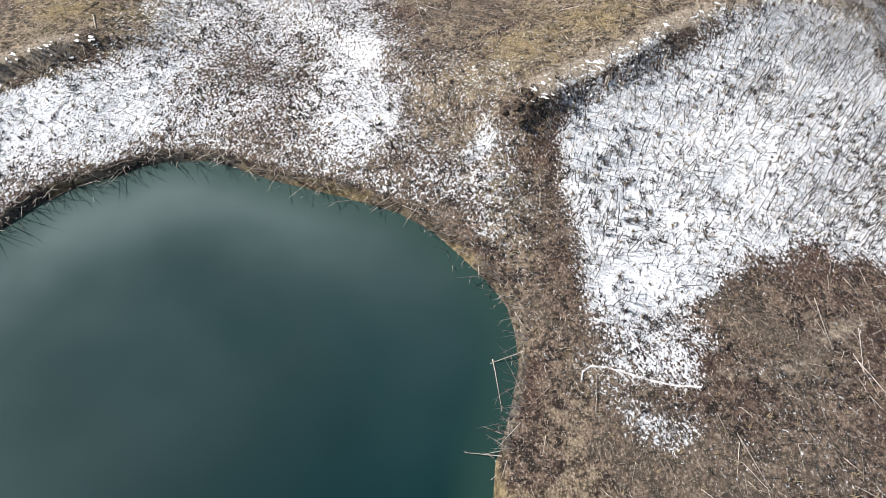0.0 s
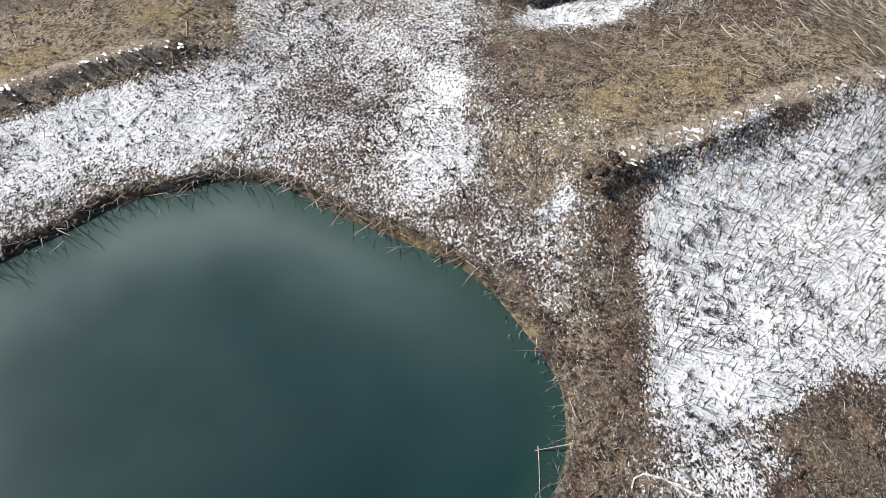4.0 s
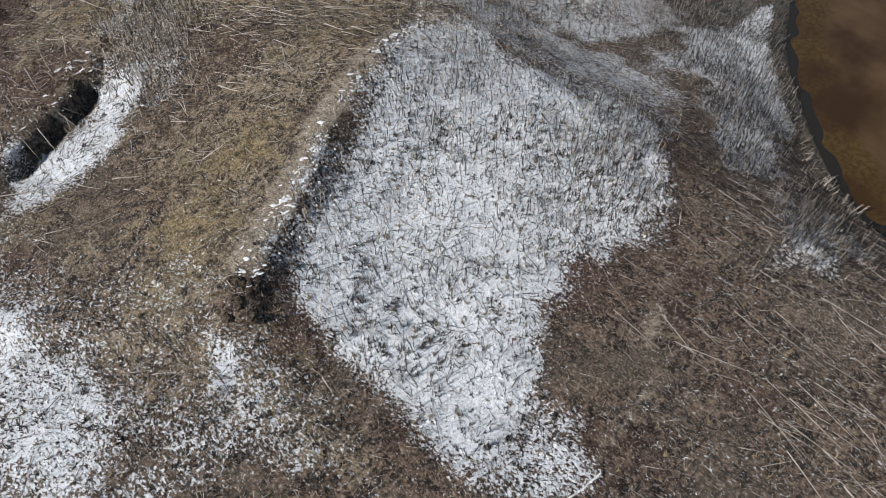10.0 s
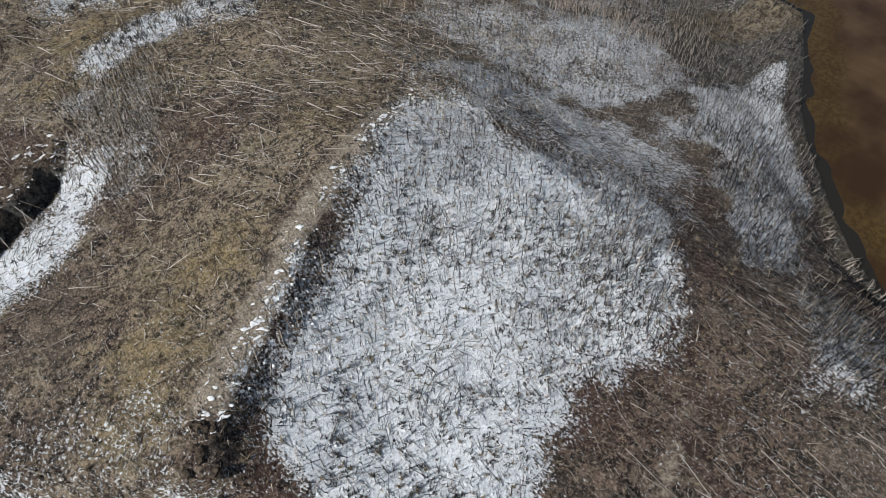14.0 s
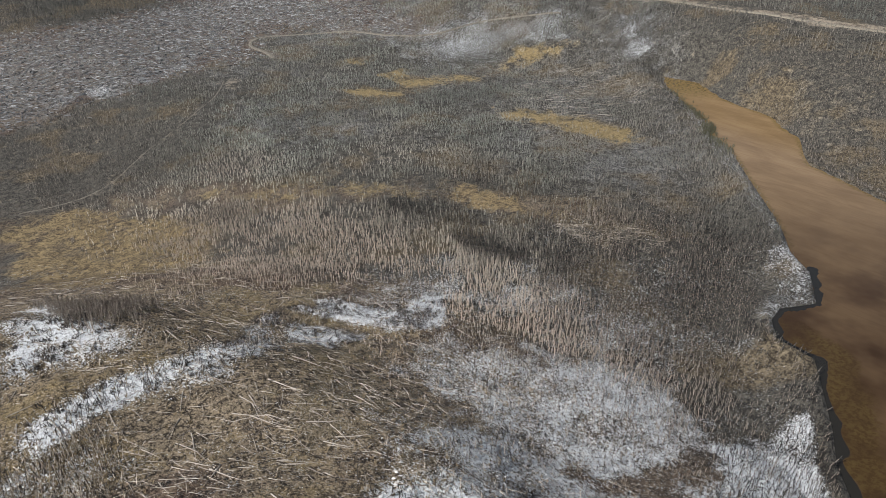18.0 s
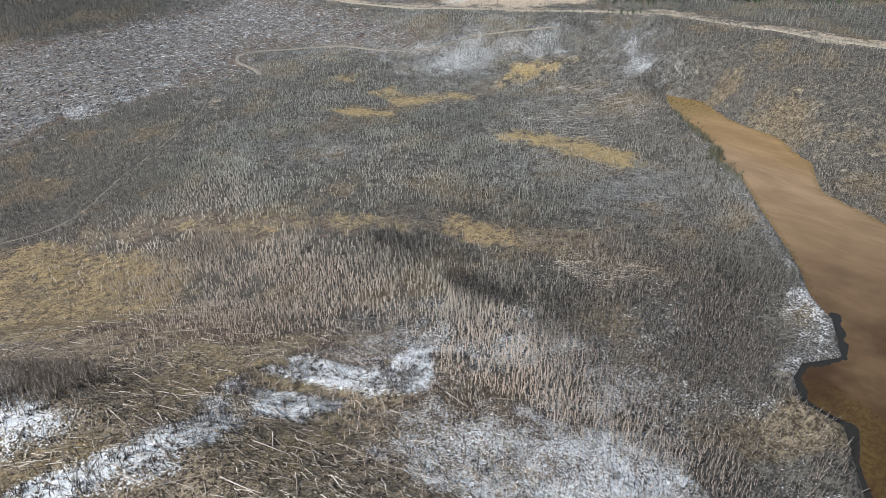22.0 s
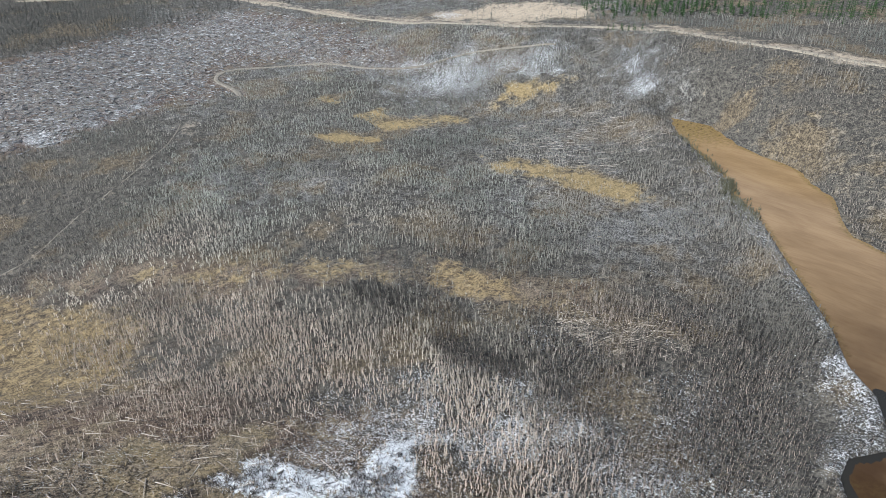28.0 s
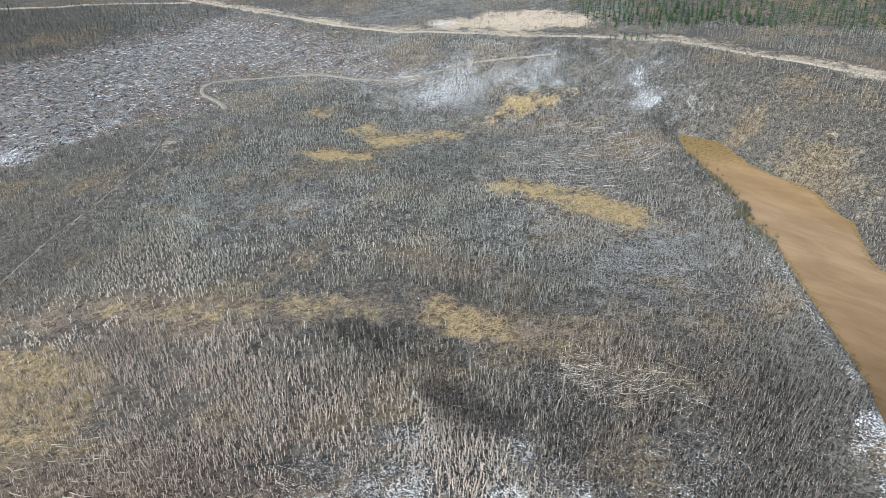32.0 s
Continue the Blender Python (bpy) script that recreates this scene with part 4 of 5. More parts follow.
def spots_for(x, y, low, high, wide, lean):
    n = len(x)
    h = low + (high - low) * np.clip(0.6 * rnoise(x, y, 14, 41) + 0.55 * rng.uniform(0, 1, n), 0, 1)
    mood = 0.5 * rnoise(x, y, 23, 46) + 0.3 * rnoise(x, y, 7, 47) + 0.2 * rnoise(x, y, 2.8, 48)
    shore = ease(-inside(x, y, OCHRE), 4, 60)
    near = 1 - ease(plateau_out(x, y), 60, 110)
    left = near * (1 - ease(x, 78, 104))
    even = ease(plateau_out(x, y), 70, 130)
    tint = ((0.95 - 0.60 * even) * rng.uniform(0, 1, n) ** 1.9 + (1.6 - 0.7 * even) * (mood - 0.40 + 0.26 * even) + 0.20 * near + 0.54 * left) * (0.20 + 0.80 * shore) * (1 - 0.8 * zone(x, y, DARK_CLUMP, 3))
    tint = tint - 0.30 * near * ease(x, 86, 108)
    west = (1 - ease(x, 58, 98)) * ease(y, 180, 212)
    tint = tint * (1 - 0.7 * west)
    tint = tint * (1 - 0.35 * even) + 0.16 * even
    warm = 0.5 * west + (0.8 - 0.45 * even) * ease(rnoise(x, y, 21, 45) + 0.3 * rng.uniform(0, 1, n), 0.55, 0.9) + 0.60 * near + 0.35 * left + 0.3 * (1 - shore)
    return np.stack([x, y, surface(x, y), h, h * wide, rng.uniform(0, 6.28, n), rng.normal(0, lean, n), rng.normal(0, lean, n), np.clip(tint, 0, 1), np.clip(warm, 0, 1)], 1)


near_shapes = [gather([t, *l]) for t, l in (tree_shape(13, 3, 2, 0.019, splinter) for _ in range(14))]
far_shapes = [gather([(*spike(np.array([0, 0, -0.03]), np.array([0.01, 0, 1.0]), 0.02), 0.0), *l]) for t, l in (tree_shape(5, 3, 2, 0.021, splinter) for _ in range(9))]
tx, ty = scatter((40, 18, 235, 330), 0.68, stand)
ux, uy = scatter((46, 60, 140, 150), 1.0, stand)
tx, ty = np.r_[tx, ux], np.r_[ty, uy]
away = np.hypot(tx - 70, ty - 85)
order = np.argsort(away)
tx, ty, away = tx[order], ty[order], away[order]
keep = rng.uniform(0, 1, len(tx)) < 1 - 0.52 * ease(away, 100, 180)
tx, ty, away = tx[keep], ty[keep], away[keep]
SINGLE = 300
spots = spots_for(tx, ty, 0.55, 1.75, 1.75, 0.10)
right_bank = ease(tx - ty, 70, 90)
spots[:, 8] *= 1 - 0.55 * right_bank
spots[:, 9] = np.maximum(spots[:, 9], 0.8 * right_bank)
spots[:, 3:5] *= (0.62 + 0.38 * ease(plateau_out(tx, ty), 26, 56))[:, None]
near = away < 88
spots[~near, 3] *= 0.68
spots[~near, 4] *= 1.5
near[:SINGLE] = False
strew("dead_trees", near_shapes, spots[near], BARK, "dense stand of thin grey leafless dead trees", "dead trees")
strew("dead_trees", far_shapes, spots[away >= 88], BARK, "far stand of grey leafless dead trees", "dead trees")
wx, wy = scatter((40, 330, 420, 620), 2.7, lambda x, y: 0.9 * open_ground(x, y))
vx, vy = scatter((235, 20, 400, 330), 1.5, stand)
dx_, dy_ = scatter((55, 375, 215, 480), 1.6, lambda a, b: 0.9 * zone(a, b, DARK_WOOD, 8))
wx, wy = np.r_[wx, dx_], np.r_[wy, dy_]
back = spots_for(np.r_[wx, vx], np.r_[wy, vy], 1.1, 2.3, 2.6, 0.06)
back[:, 8] *= np.where(back[:, 1] > 375, 0.28, 0.5)
strew("dead_trees", far_shapes, back, BARK, "grey bare woodland beyond the road", "dead trees")

kx, ky = scatter((170, 160, 255, 275), 1.25, lambda a, b: 0.8 * np.maximum.reduce([zone(a, b, r, 6) for r in (SNOW_FAR_A, SNOW_FAR_B, SNOW_FAR_C, SNOW_FAR_WIDE)]) * (0.2 + rnoise(a, b, 9, 96)))
g = spots_for(kx, ky, 0.9, 2.0, 2.0, 0.06)
g[:, 8] *= 0.12
strew("dead_trees", far_shapes, g, BARK, "dark leafless trees on a far snowy slope", "dead trees")

# ---- standing dead trees, one by one ----


def part(name, shape, material, parent, tint=0.5, label=""):
    co, tri, twig = shape
    me = raw_mesh(name, co, tri, material, {"tint": np.full(len(co), tint), "twig": twig, "warm": np.full(len(co), 0.7)}, False)
    ob = new(name, me)
    ob.parent = parent
    return tagged(ob, label) if label else ob


def dead_tree(tint):
    trunk, limbs = tree_shape(9, 5, 4, 0.014)
    root = new("dead_tree")
    part("trunk", gather([trunk]), BARK, root, tint)
    for limb in limbs:
        part("branch", gather([limb]), BARK, root, tint)
    return tagged(root, "thin grey leafless dead tree standing in brown litter", "dead tree", "stand of dead trees")


def upright(s):
    x, y, z, h, w, turn, lx, ly = s[:8]
    lean = Euler((-ly, lx, 0)).to_matrix().to_4x4()
    return Matrix.Translation((x, y, z)) @ lean @ Matrix.Rotation(turn, 4, "Z") @ Matrix.Diagonal((w, w, h, 1))


def copy_scaled(ob, m):
    got = copy_thing(ob, m)
    got.matrix_basis = m
    return got


makers = [dead_tree(t) for t in (0.15, 0.35, 0.5, 0.65, 0.8, 0.95)]
for k, s in enumerate(spots[:SINGLE]):
    if k < len(makers):
        makers[k].matrix_basis = upright(s)
    else:
        copy_scaled(makers[k % len(makers)], upright(s))

# ---- fallen trunks ----


def log_shape(stubs):
    """A fallen trunk a metre long along x, its butt at the origin."""
    h = np.linspace(0, 1, 5)
    sag = rng.normal(0, 0.010, 2)
    pts = np.stack([sag[0] * np.sin(3.1 * h), sag[1] * np.sin(3.1 * h) + 0.006 * np.sin(7 * h), h], 1)
    pieces = [(*pole(pts, 0.017 * (1.1 - 0.75 * h), 5), 0.0)]
    cap = np.array([pts[0] + (0.0187 * math.cos(a), 0.0187 * math.sin(a), 0) for a in np.arange(5) * 2 * math.pi / 5])
    pieces.append((cap, np.array([(0, 2, 1), (0, 3, 2), (0, 4, 3)]), 0.0))
    for _ in range(stubs):
        s, a = rng.uniform(0.3, 0.98), rng.uniform(0, 6.28)
        p = np.array([0, 0, s])
        pieces.append((*spike(p, p + np.array([math.cos(a) * 0.06, math.sin(a) * 0.06, rng.uniform(0.02, 0.09)]), 0.005), 1.0))
    co, tri, twig = gather(pieces)
    return np.stack([co[:, 2], co[:, 1], co[:, 0]], 1)[:, [0, 1, 2]], tri[:, ::-1], twig


log_shapes = [log_shape(n) for n in (0, 3, 6, 9, 5, 2)]


def lying(x, y, length, heading, lift=0.05):
    """Poses of things a metre long along x, laid on the ground from (x, y)."""
    ex, ey = x + length * np.cos(heading), y + length * np.sin(heading)
    z0, z1 = surface(x, y), surface(ex, ey)
    return z0 + lift, z1 + lift


def lay_mesh(name, shapes, x, y, length, heading, thick, tint, lift, material, label, category, rise=0.0):
    z0, z1 = lying(x, y, length, heading, lift)
    z1 = z1 + rise * length * rng.uniform(0, 1, len(x)) ** 1.5
    kind = rng.integers(0, len(shapes), len(x))
    cos, tris, tints, twigs, base = [], [], [], [], 0
    for k, (co, tri, twig) in enumerate(shapes):
        sel = kind == k
        if not sel.any():
            continue
        u, v, w = co[:, 0][None], co[:, 1][None] * thick[sel, None], co[:, 2][None] * thick[sel, None]
        c, n, l = np.cos(heading[sel])[:, None], np.sin(heading[sel])[:, None], length[sel, None]
        px = x[sel, None] + u * l * c - v * n
        py = y[sel, None] + u * l * n + v * c
        pz = z0[sel, None] + u * (z1 - z0)[sel, None] + w
        cos.append(np.stack([px, py, pz], -1).reshape(-1, 3))
        tris.append((tri[None] + (np.arange(sel.sum()) * len(co))[:, None, None]).reshape(-1, 3) + base)
        tints.append(np.repeat(tint[sel], len(co)))
        twigs.append(np.tile(twig, sel.sum()))
        base += sel.sum() * len(co)
    me = raw_mesh(name, np.concatenate(cos), np.concatenate(tris), material, {"tint": np.concatenate(tints), "twig": np.concatenate(twigs)}, False)
    return tagged(new(name, me), label, category, kind="stuff")


def dry(x, y):
    return (inside(x, y, OCHRE) < -1.0) & (inside(x, y, BLUE) < -1.0)


def log_field(box, cell, chance, heading, spread, low, high):
    x, y = scatter(box, cell, lambda a, b: chance * (0.25 + 1.1 * rnoise(a, b, 7, 51)) * dry(a, b) * (1 - scarp(a, b)))
    n = len(x)
    return x, y, rng.uniform(low, high, n), heading + rng.normal(0, spread, n)


def joined(*fields):
    return [np.concatenate(c) for c in zip(*fields)]


fx, fy, fl, fh = joined(
    log_field((2, 76, 72, 116), 1.3, 0.32, -1.5, 0.6, 1.2, 4.6),
    log_field((10, 60, 44, 84), 1.0, 0.34, -1.2, 0.6, 1.0, 3.1),
    log_field((-30, 62, 10, 100), 1.7, 0.30, -1.2, 0.6, 1.8, 4.2),
    log_field((26, -4, 62, 31), 1.5, 0.40, -1.45, 0.4, 1.2, 3.4),
    log_field((176, 150, 212, 190), 1.5, 0.5, -0.75, 0.35, 1.5, 3.6),
    log_field((24, 118, 66, 140), 1.6, 0.22, -0.4, 0.5, 0.8, 2.2),
    log_field((62, 82, 100, 120), 2.6, 0.20, -0.9, 0.5, 2.5, 4.5),
    log_field((-60, 55, -20, 80), 2.0, 0.25, -1.0, 0.7, 1.5, 3.5),
    log_field((9, -8, 30, 30), 2.0, 0.22, -1.3, 0.7, 1.5, 4.0),
    log_field((28, 0, 60, 30), 1.2, 0.30, -1.66, 0.18, 2.5, 6.5),
    log_field((20, 112, 62, 150), 1.5, 0.40, -1.0, 0.6, 1.0, 3.0),
)
order = np.argsort(np.hypot(fx - 30, fy - 85))
fx, fy, fl, fh = fx[order], fy[order], fl[order], fh[order]
log_meshes = []
for k, (co, tri, twig) in enumerate(log_shapes):
    log_meshes.append(raw_mesh("log", co, tri, LOG, {"tint": np.full(len(co), 0.25 + 0.14 * k), "twig": twig}, False))
for k in range(300):
    z0, z1 = lying(fx[k], fy[k], fl[k], fh[k], 0.05)
    ob = new("fallen_log", log_meshes[k % len(log_meshes)])
    thick = 1.1 + fl[k] * rng.uniform(0.35, 0.8)
    ob.matrix_basis = Matrix.Translation((fx[k], fy[k], float(z0))) @ Euler((0, -math.atan2(float(z1 - z0), fl[k]), fh[k])).to_matrix().to_4x4() @ Matrix.Diagonal((math.hypot(fl[k], float(z1 - z0)), thick, thick, 1))
    tagged(ob, "bleached fallen tree trunk lying on brown litter", "log", "fallen trunks")
r = slice(300, None)
lay_mesh("fallen_logs", log_shapes, fx[r], fy[r], fl[r], fh[r], (1.2 + fl[r] * rng.uniform(0.45, 0.85, len(fx[r]))) * np.where(fy[r] < 36, 0.45, 1.0), rng.uniform(0, 1, len(fx[r])), 0.05, LOG, "bleached fallen trunks strewn over the slope", "logs")

# reeds beaten flat in a mat
mx, my = scatter((108, 88, 136, 118), 0.42, lambda a, b: 0.75 * zone(a, b, REED_MAT, 3.0) * (0.3 + 0.9 * rnoise(a, b, 3, 79)))
n = len(mx)
lay_mesh("flattened_reeds", log_shapes[:1], mx, my, rng.uniform(0.6, 2.2, n), -0.55 + 2.2 * (rnoise(mx, my, 5, 81) - 0.5) + rng.normal(0, 0.35, n), rng.uniform(1.2, 2.4, n), rng.uniform(0, 1, n) ** 1.4, 0.12, STALK, "mat of flattened dead reeds", "reeds")

# the logged hillside
chunk_shapes = []
for _ in range(5):
    co, tri = pole(np.array([[0, 0, 0], [rng.normal(0, 0.01), rng.normal(0, 0.01), 1.0]]), (0.018, 0.012), 3)
    chunk_shapes.append((co[:, [2, 1, 0]], tri[:, ::-1], np.zeros(len(co))))
lx, ly = scatter((20, 235, 225, 420), 1.15, lambda a, b: 0.85 * zone(a, b, LOGGED, 8) * (1 - trail(a, b, TRACK, 2.0)))
n = len(lx)
lay_mesh("logging_slash", chunk_shapes, lx, ly, rng.uniform(0.6, 1.9, n), rng.uniform(0, 6.28, n), rng.uniform(3.5, 8.5, n), rng.uniform(0, 1, n) ** 1.5, 0.12, SLASH, "pale cut trunks and slash on a logged hillside", "slash")

# ---- stems and sticks ----


def stem_shape(forks):
    pieces = [(*spike(np.array([0.0, 0, 0]), np.array([1.0, rng.normal(0, 0.03), 0.0]), 0.012), 0.0)]
    for _ in range(forks):
        s = rng.uniform(0.25, 0.8)
        pieces.append((*spike(np.array([s, 0, 0]), np.array([s + rng.uniform(0.1, 0.25), rng.normal(0, 0.10), rng.uniform(0, 0.08)]), 0.008), 1.0))
    return gather(pieces)


stem_shapes = [stem_shape(n) for n in (0, 0, 1, 2, 3)]


def in_snow(x, y):
    f = np.zeros(len(x))
    for ring, amount, soft in SNOWS[:20]:
        f = np.maximum(f, amount * zone(x, y, ring, soft + 0.5))
    return f


bx, by = scatter((-56, 12, 128, 116), 0.50, lambda a, b: 1.1 * in_snow(a, b) * (1 - 0.5 * zone(a, b, SNOW_FAINT, 5)) * (0.15 + 1.2 * rnoise(a, b, 4.5, 71)) * (0.8 + 0.6 * ease(a, 28, 46)) * dry(a, b))
n = len(bx)
bh = np.where(rng.uniform(0, 1, n) < 0.45, 0.15 + 1.7 * rnoise(bx, by, 7, 80) + rng.normal(0, 0.3, n), rng.uniform(0, 6.28, n))
bl = rng.uniform(0.5, 1.0, n) * rng.choice([0.5, 1.4, 2.8], n, p=[0.42, 0.38, 0.20])
lay_mesh("dark_stems", stem_shapes, bx, by, bl, bh, rng.uniform(1.4, 3.0, n), rng.uniform(0, 1, n) ** 1.5, 0.06, STEM, "thin dark stems lying across the snow", "stems", 0.5)

sx, sy = scatter((-64, -16, 75, 122), 0.92, lambda a, b: (0.30 + 0.8 * rnoise(a, b, 6, 72)) * dry(a, b) * (1 - scarp(a, b)))
n = len(sx)
sl = rng.uniform(0.35, 1.0, n) * rng.choice([0.8, 1.8, 3.4], n, p=[0.60, 0.28, 0.12])
lay_mesh("dry_sticks", stem_shapes, sx, sy, sl, -1.4 + rng.normal(0, 0.75, n), rng.uniform(1.8, 4.0, n) * np.where(sy < 36, 0.6, 1.0), rng.uniform(0, 1, n) ** 1.1, 0.08, STALK, "pale dry sticks and reed stalks in the litter", "sticks", 0.4)

vx_, vy_ = scatter((6, 62, 66, 106), 0.85, lambda a, b: 0.55 * ease(rnoise(a, b, 8, 82), 0.40, 0.75) * dry(a, b))
n = len(vx_)
lay_mesh("fallen_reeds", stem_shapes, vx_, vy_, rng.uniform(0.8, 2.8, n), -1.45 + 1.6 * (rnoise(vx_, vy_, 9, 93) - 0.5) + rng.normal(0, 0.7, n), rng.uniform(2.0, 4.6, n), rng.uniform(0, 1, n) ** 0.9, 0.10, STALK, "pale beaten-down stalks lying side by side", "reeds", 0.3)

qx, qy = scatter((-64, -16, 100, 122), 0.95, lambda a, b: (0.2 + 0.7 * rnoise(a, b, 6, 78)) * np.maximum(0.25 + 0.75 * ease(a + 0.3 * (b - 45), 8, 30), ease(a, 11, 18) * (b < 36)) * dry(a, b) * (1 - in_snow(a, b)))
n = len(qx)
ql = rng.uniform(0.5, 1.2, n) * rng.choice([1.0, 2.2], n, p=[0.75, 0.25])
lay_mesh("dark_sticks", stem_shapes, qx, qy, ql, rng.uniform(0, 6.28, n), rng.uniform(1.8, 4.0, n), rng.uniform(0, 1, n), 0.10, STEM, "dark fallen twigs in the brown litter", "sticks", 0.4)


def tuft_shape(blades, spread, high, loose=0.12, r=0.09):
    pieces = []
    for _ in range(blades):
        a, o = rng.uniform(0, 6.28), rng.uniform(0.2, 1.0) * spread
        p = np.array([rng.normal(0, loose), rng.normal(0, loose), -0.05])
        pieces.append((*spike(p, np.array([p[0] + math.cos(a) * o, p[1] + math.sin(a) * o, high * rng.uniform(0.5, 1.0)]), r), 0.0))
    return gather(pieces)


tuft_shapes = [tuft_shape(6, 0.8, 1.0) for _ in range(6)]
bush_shapes = [tuft_shape(18, 0.75, 0.9, 0.42, 0.055) for _ in range(8)]
gx, gy = scatter((-64, -16, 75, 122), 1.35, lambda a, b: 0.8 * (0.2 + rnoise(a, b, 5, 73)) * dry(a, b))
g = spots_for(gx, gy, 0.22, 0.60, 1.0, 0.1)
g[:, 4] = g[:, 3]
strew("grass_tufts", tuft_shapes, g, TUFT, "dry brown grass tussocks", "grass")


def bank_face(x, y):
    d, s, a = to_line(x, y, BANK)
    f = 0.55 * ease(d * s, -4.0, -2.8) * (1 - ease(d * s, -1.8, -1.2)) * ease(a, 0.4, 1.0) * (1 - ease(a, 3.6, 5.2))
    d, s, a = to_line(x, y, NORTH_BANK)
    f = np.maximum(f, ease(d * s, -3.4, -2.0) * (1 - ease(d * s, -0.9, -0.4)) * (1 - ease(a, 5.5, 7.5)))
    d, s, a = to_line(x, y, DIP)
    f = np.maximum(f, 0.8 * ease(d * s, -1.2, -0.4) * (1 - ease(d * s, 1.0, 1.6)) * (1 - ease(a, 3.6, 4.6)))
    w = -inside(x, y, BLUE)
    v = -inside(x, y, OCHRE)
    f = np.maximum(f, 0.8 * ease(v, 0.2, 0.6) * (1 - ease(v, 2.4, 3.4)))
    return np.maximum(f, 1.5 * ease(w, 0.1, 0.4) * (1 - ease(w, 0.7, 1.3)))


hx, hy = scatter((-60, 10, 112, 92), 0.50, lambda a, b: 0.28 * bank_face(a, b) * (0.3 + 1.2 * rnoise(a, b, 2.2, 77)))
g = spots_for(hx, hy, 0.12, 0.36, 0.9, 0.15)
g[:, 4] = g[:, 3] * 0.9
strew("bank_brush", bush_shapes, g, STEM, "dark wet tussocks on the steep bank", "brush")
hx, hy = scatter((-56, 12, 128, 116), 0.56, lambda a, b: (0.36 - 0.12 * ease(a, 44, 60)) * in_snow(a, b) * ease(rnoise(a, b, 3.4, 75), 0.25, 0.9) * dry(a, b) * (1 - 0.5 * zone(a, b, SNOW_FAINT, 5)))
g = spots_for(hx, hy, 0.14, 0.62, 0.9, 0.1)
g[:, 4] = g[:, 3] * 0.9
strew("heather_tufts", [tuft_shape(9, 0.7, 0.9, 0.34, 0.11) for _ in range(8)], g, STEM, "small dark shrubs poking through the snow", "shrubs")

# ---- bare saplings standing in the snow, and scraps of snow lying proud of the litter ----


def sapling_chance(x, y):
    f = 0.55 * zone(x, y, SNOW_BASIN, 2.5) * (1 - 0.6 * ease(y, 56, 63)) * (0.25 + 1.1 * rnoise(x, y, 6, 90)) * (0.55 + 0.6 * ease(x, 18, 40))
    f = np.maximum(f, 0.8 * zone(x, y, SNOW_SHORE, 3.0) * (0.4 + 0.9 * rnoise(x, y, 7, 91)))
    f = np.maximum(f, 0.8 * zone(x, y, SNOW_SHORE_LOW, 3.0))
    f = np.maximum(f, 0.9 * zone(x, y, DIP_STAND, 3.0))
    f = np.maximum(f, 0.22 * zone(x, y, SNOW_FAINT, 5.0) * (0.2 + 1.1 * rnoise(x, y, 6, 92)))
    f = np.maximum(f, 0.30 * zone(x, y, SNOW_STRIP, 2.5))
    return f * dry(x, y)


px_, py_ = scatter((6, 16, 112, 112), 0.44, sapling_chance)
g = spots_for(px_, py_, 0.4, 1.9, 1.3, 0.14)
g[:, 4] = 1.2 + 0.5 * g[:, 3]
dark = rng.uniform(0, 1, len(px_)) < 0.72 - 0.4 * zone(px_, py_, DIP_STAND, 2)
sapling_shapes = [gather([t, *l]) for t, l in (tree_shape(4, 3, 2, 0.019, splinter) for _ in range(10))]
strew("saplings", sapling_shapes, g[dark], STEM, "thin dark bare saplings standing in the snow", "saplings")
strew("saplings", sapling_shapes, g[~dark], STALK, "pale dry stalks standing in the snow", "saplings")


def scrap_shape():
    """A flat ragged lump a metre across."""
    a = np.sort(rng.uniform(0, 6.28, 6))
    r = rng.uniform(0.30, 0.62, 6)
    rim = np.stack([np.cos(a) * r, np.sin(a) * r, np.full(6, -0.3)], 1)
    top = np.stack([np.cos(a) * r * 0.6 + 0.05, np.sin(a) * r * 0.6, rng.uniform(0.5, 1.0, 6)], 1)
    tri = []
    for k in range(6):
        j = (k + 1) % 6
        tri += [(k, j, 6 + j), (k, 6 + j, 6 + k)]
    tri += [(6, 7, 8), (6, 8, 9), (6, 9, 10), (6, 10, 11)]
    return np.concatenate([rim, top]), np.array(tri), np.zeros(12)


def scrap_chance(x, y):
    f = ease(in_snow(x, y), 0.36, 0.8) * (1 - ease(x, 70, 96))
    return 0.7 * f * (0.2 + 1.0 * rnoise(x, y, 2.4, 93)) * dry(x, y) * (1 - scarp(x, y))


cx_, cy_ = scatter((-56, 12, 128, 116), 0.54, scrap_chance)
g = spots_for(cx_, cy_, 0.04, 0.13, 1.0, 0.1)
g[:, 4] = 0.13 + 0.26 * rng.uniform(0, 1, len(g)) ** 2
strew("snow_scraps", [scrap_shape() for _ in range(12)], g, SNOW, "small lumps of old snow caught in the litter", "snow")

mx, my = scatter((18, 88, 84, 116), 0.75, lambda a, b: np.maximum.reduce([zone(a, b, r, 1.5) for r in (SNOW_PATCH_A, SNOW_PATCH_B, SNOW_PATCH_C, SNOW_LEFT)] + [0.45 * zone(a, b, SNOW_GULLY, 1.5)]) * (0.10 + ease(rnoise(a, b, 3.0, 97), 0.52, 0.9)))
g = spots_for(mx, my, 0.30, 0.95, 0.9, 0.12)
g[:, 4] = g[:, 3] * 0.9
strew("gully_brush", bush_shapes, g, STEM, "dark tangled brush breaking through the snow", "brush")

# ---- snow clods along the crests ----


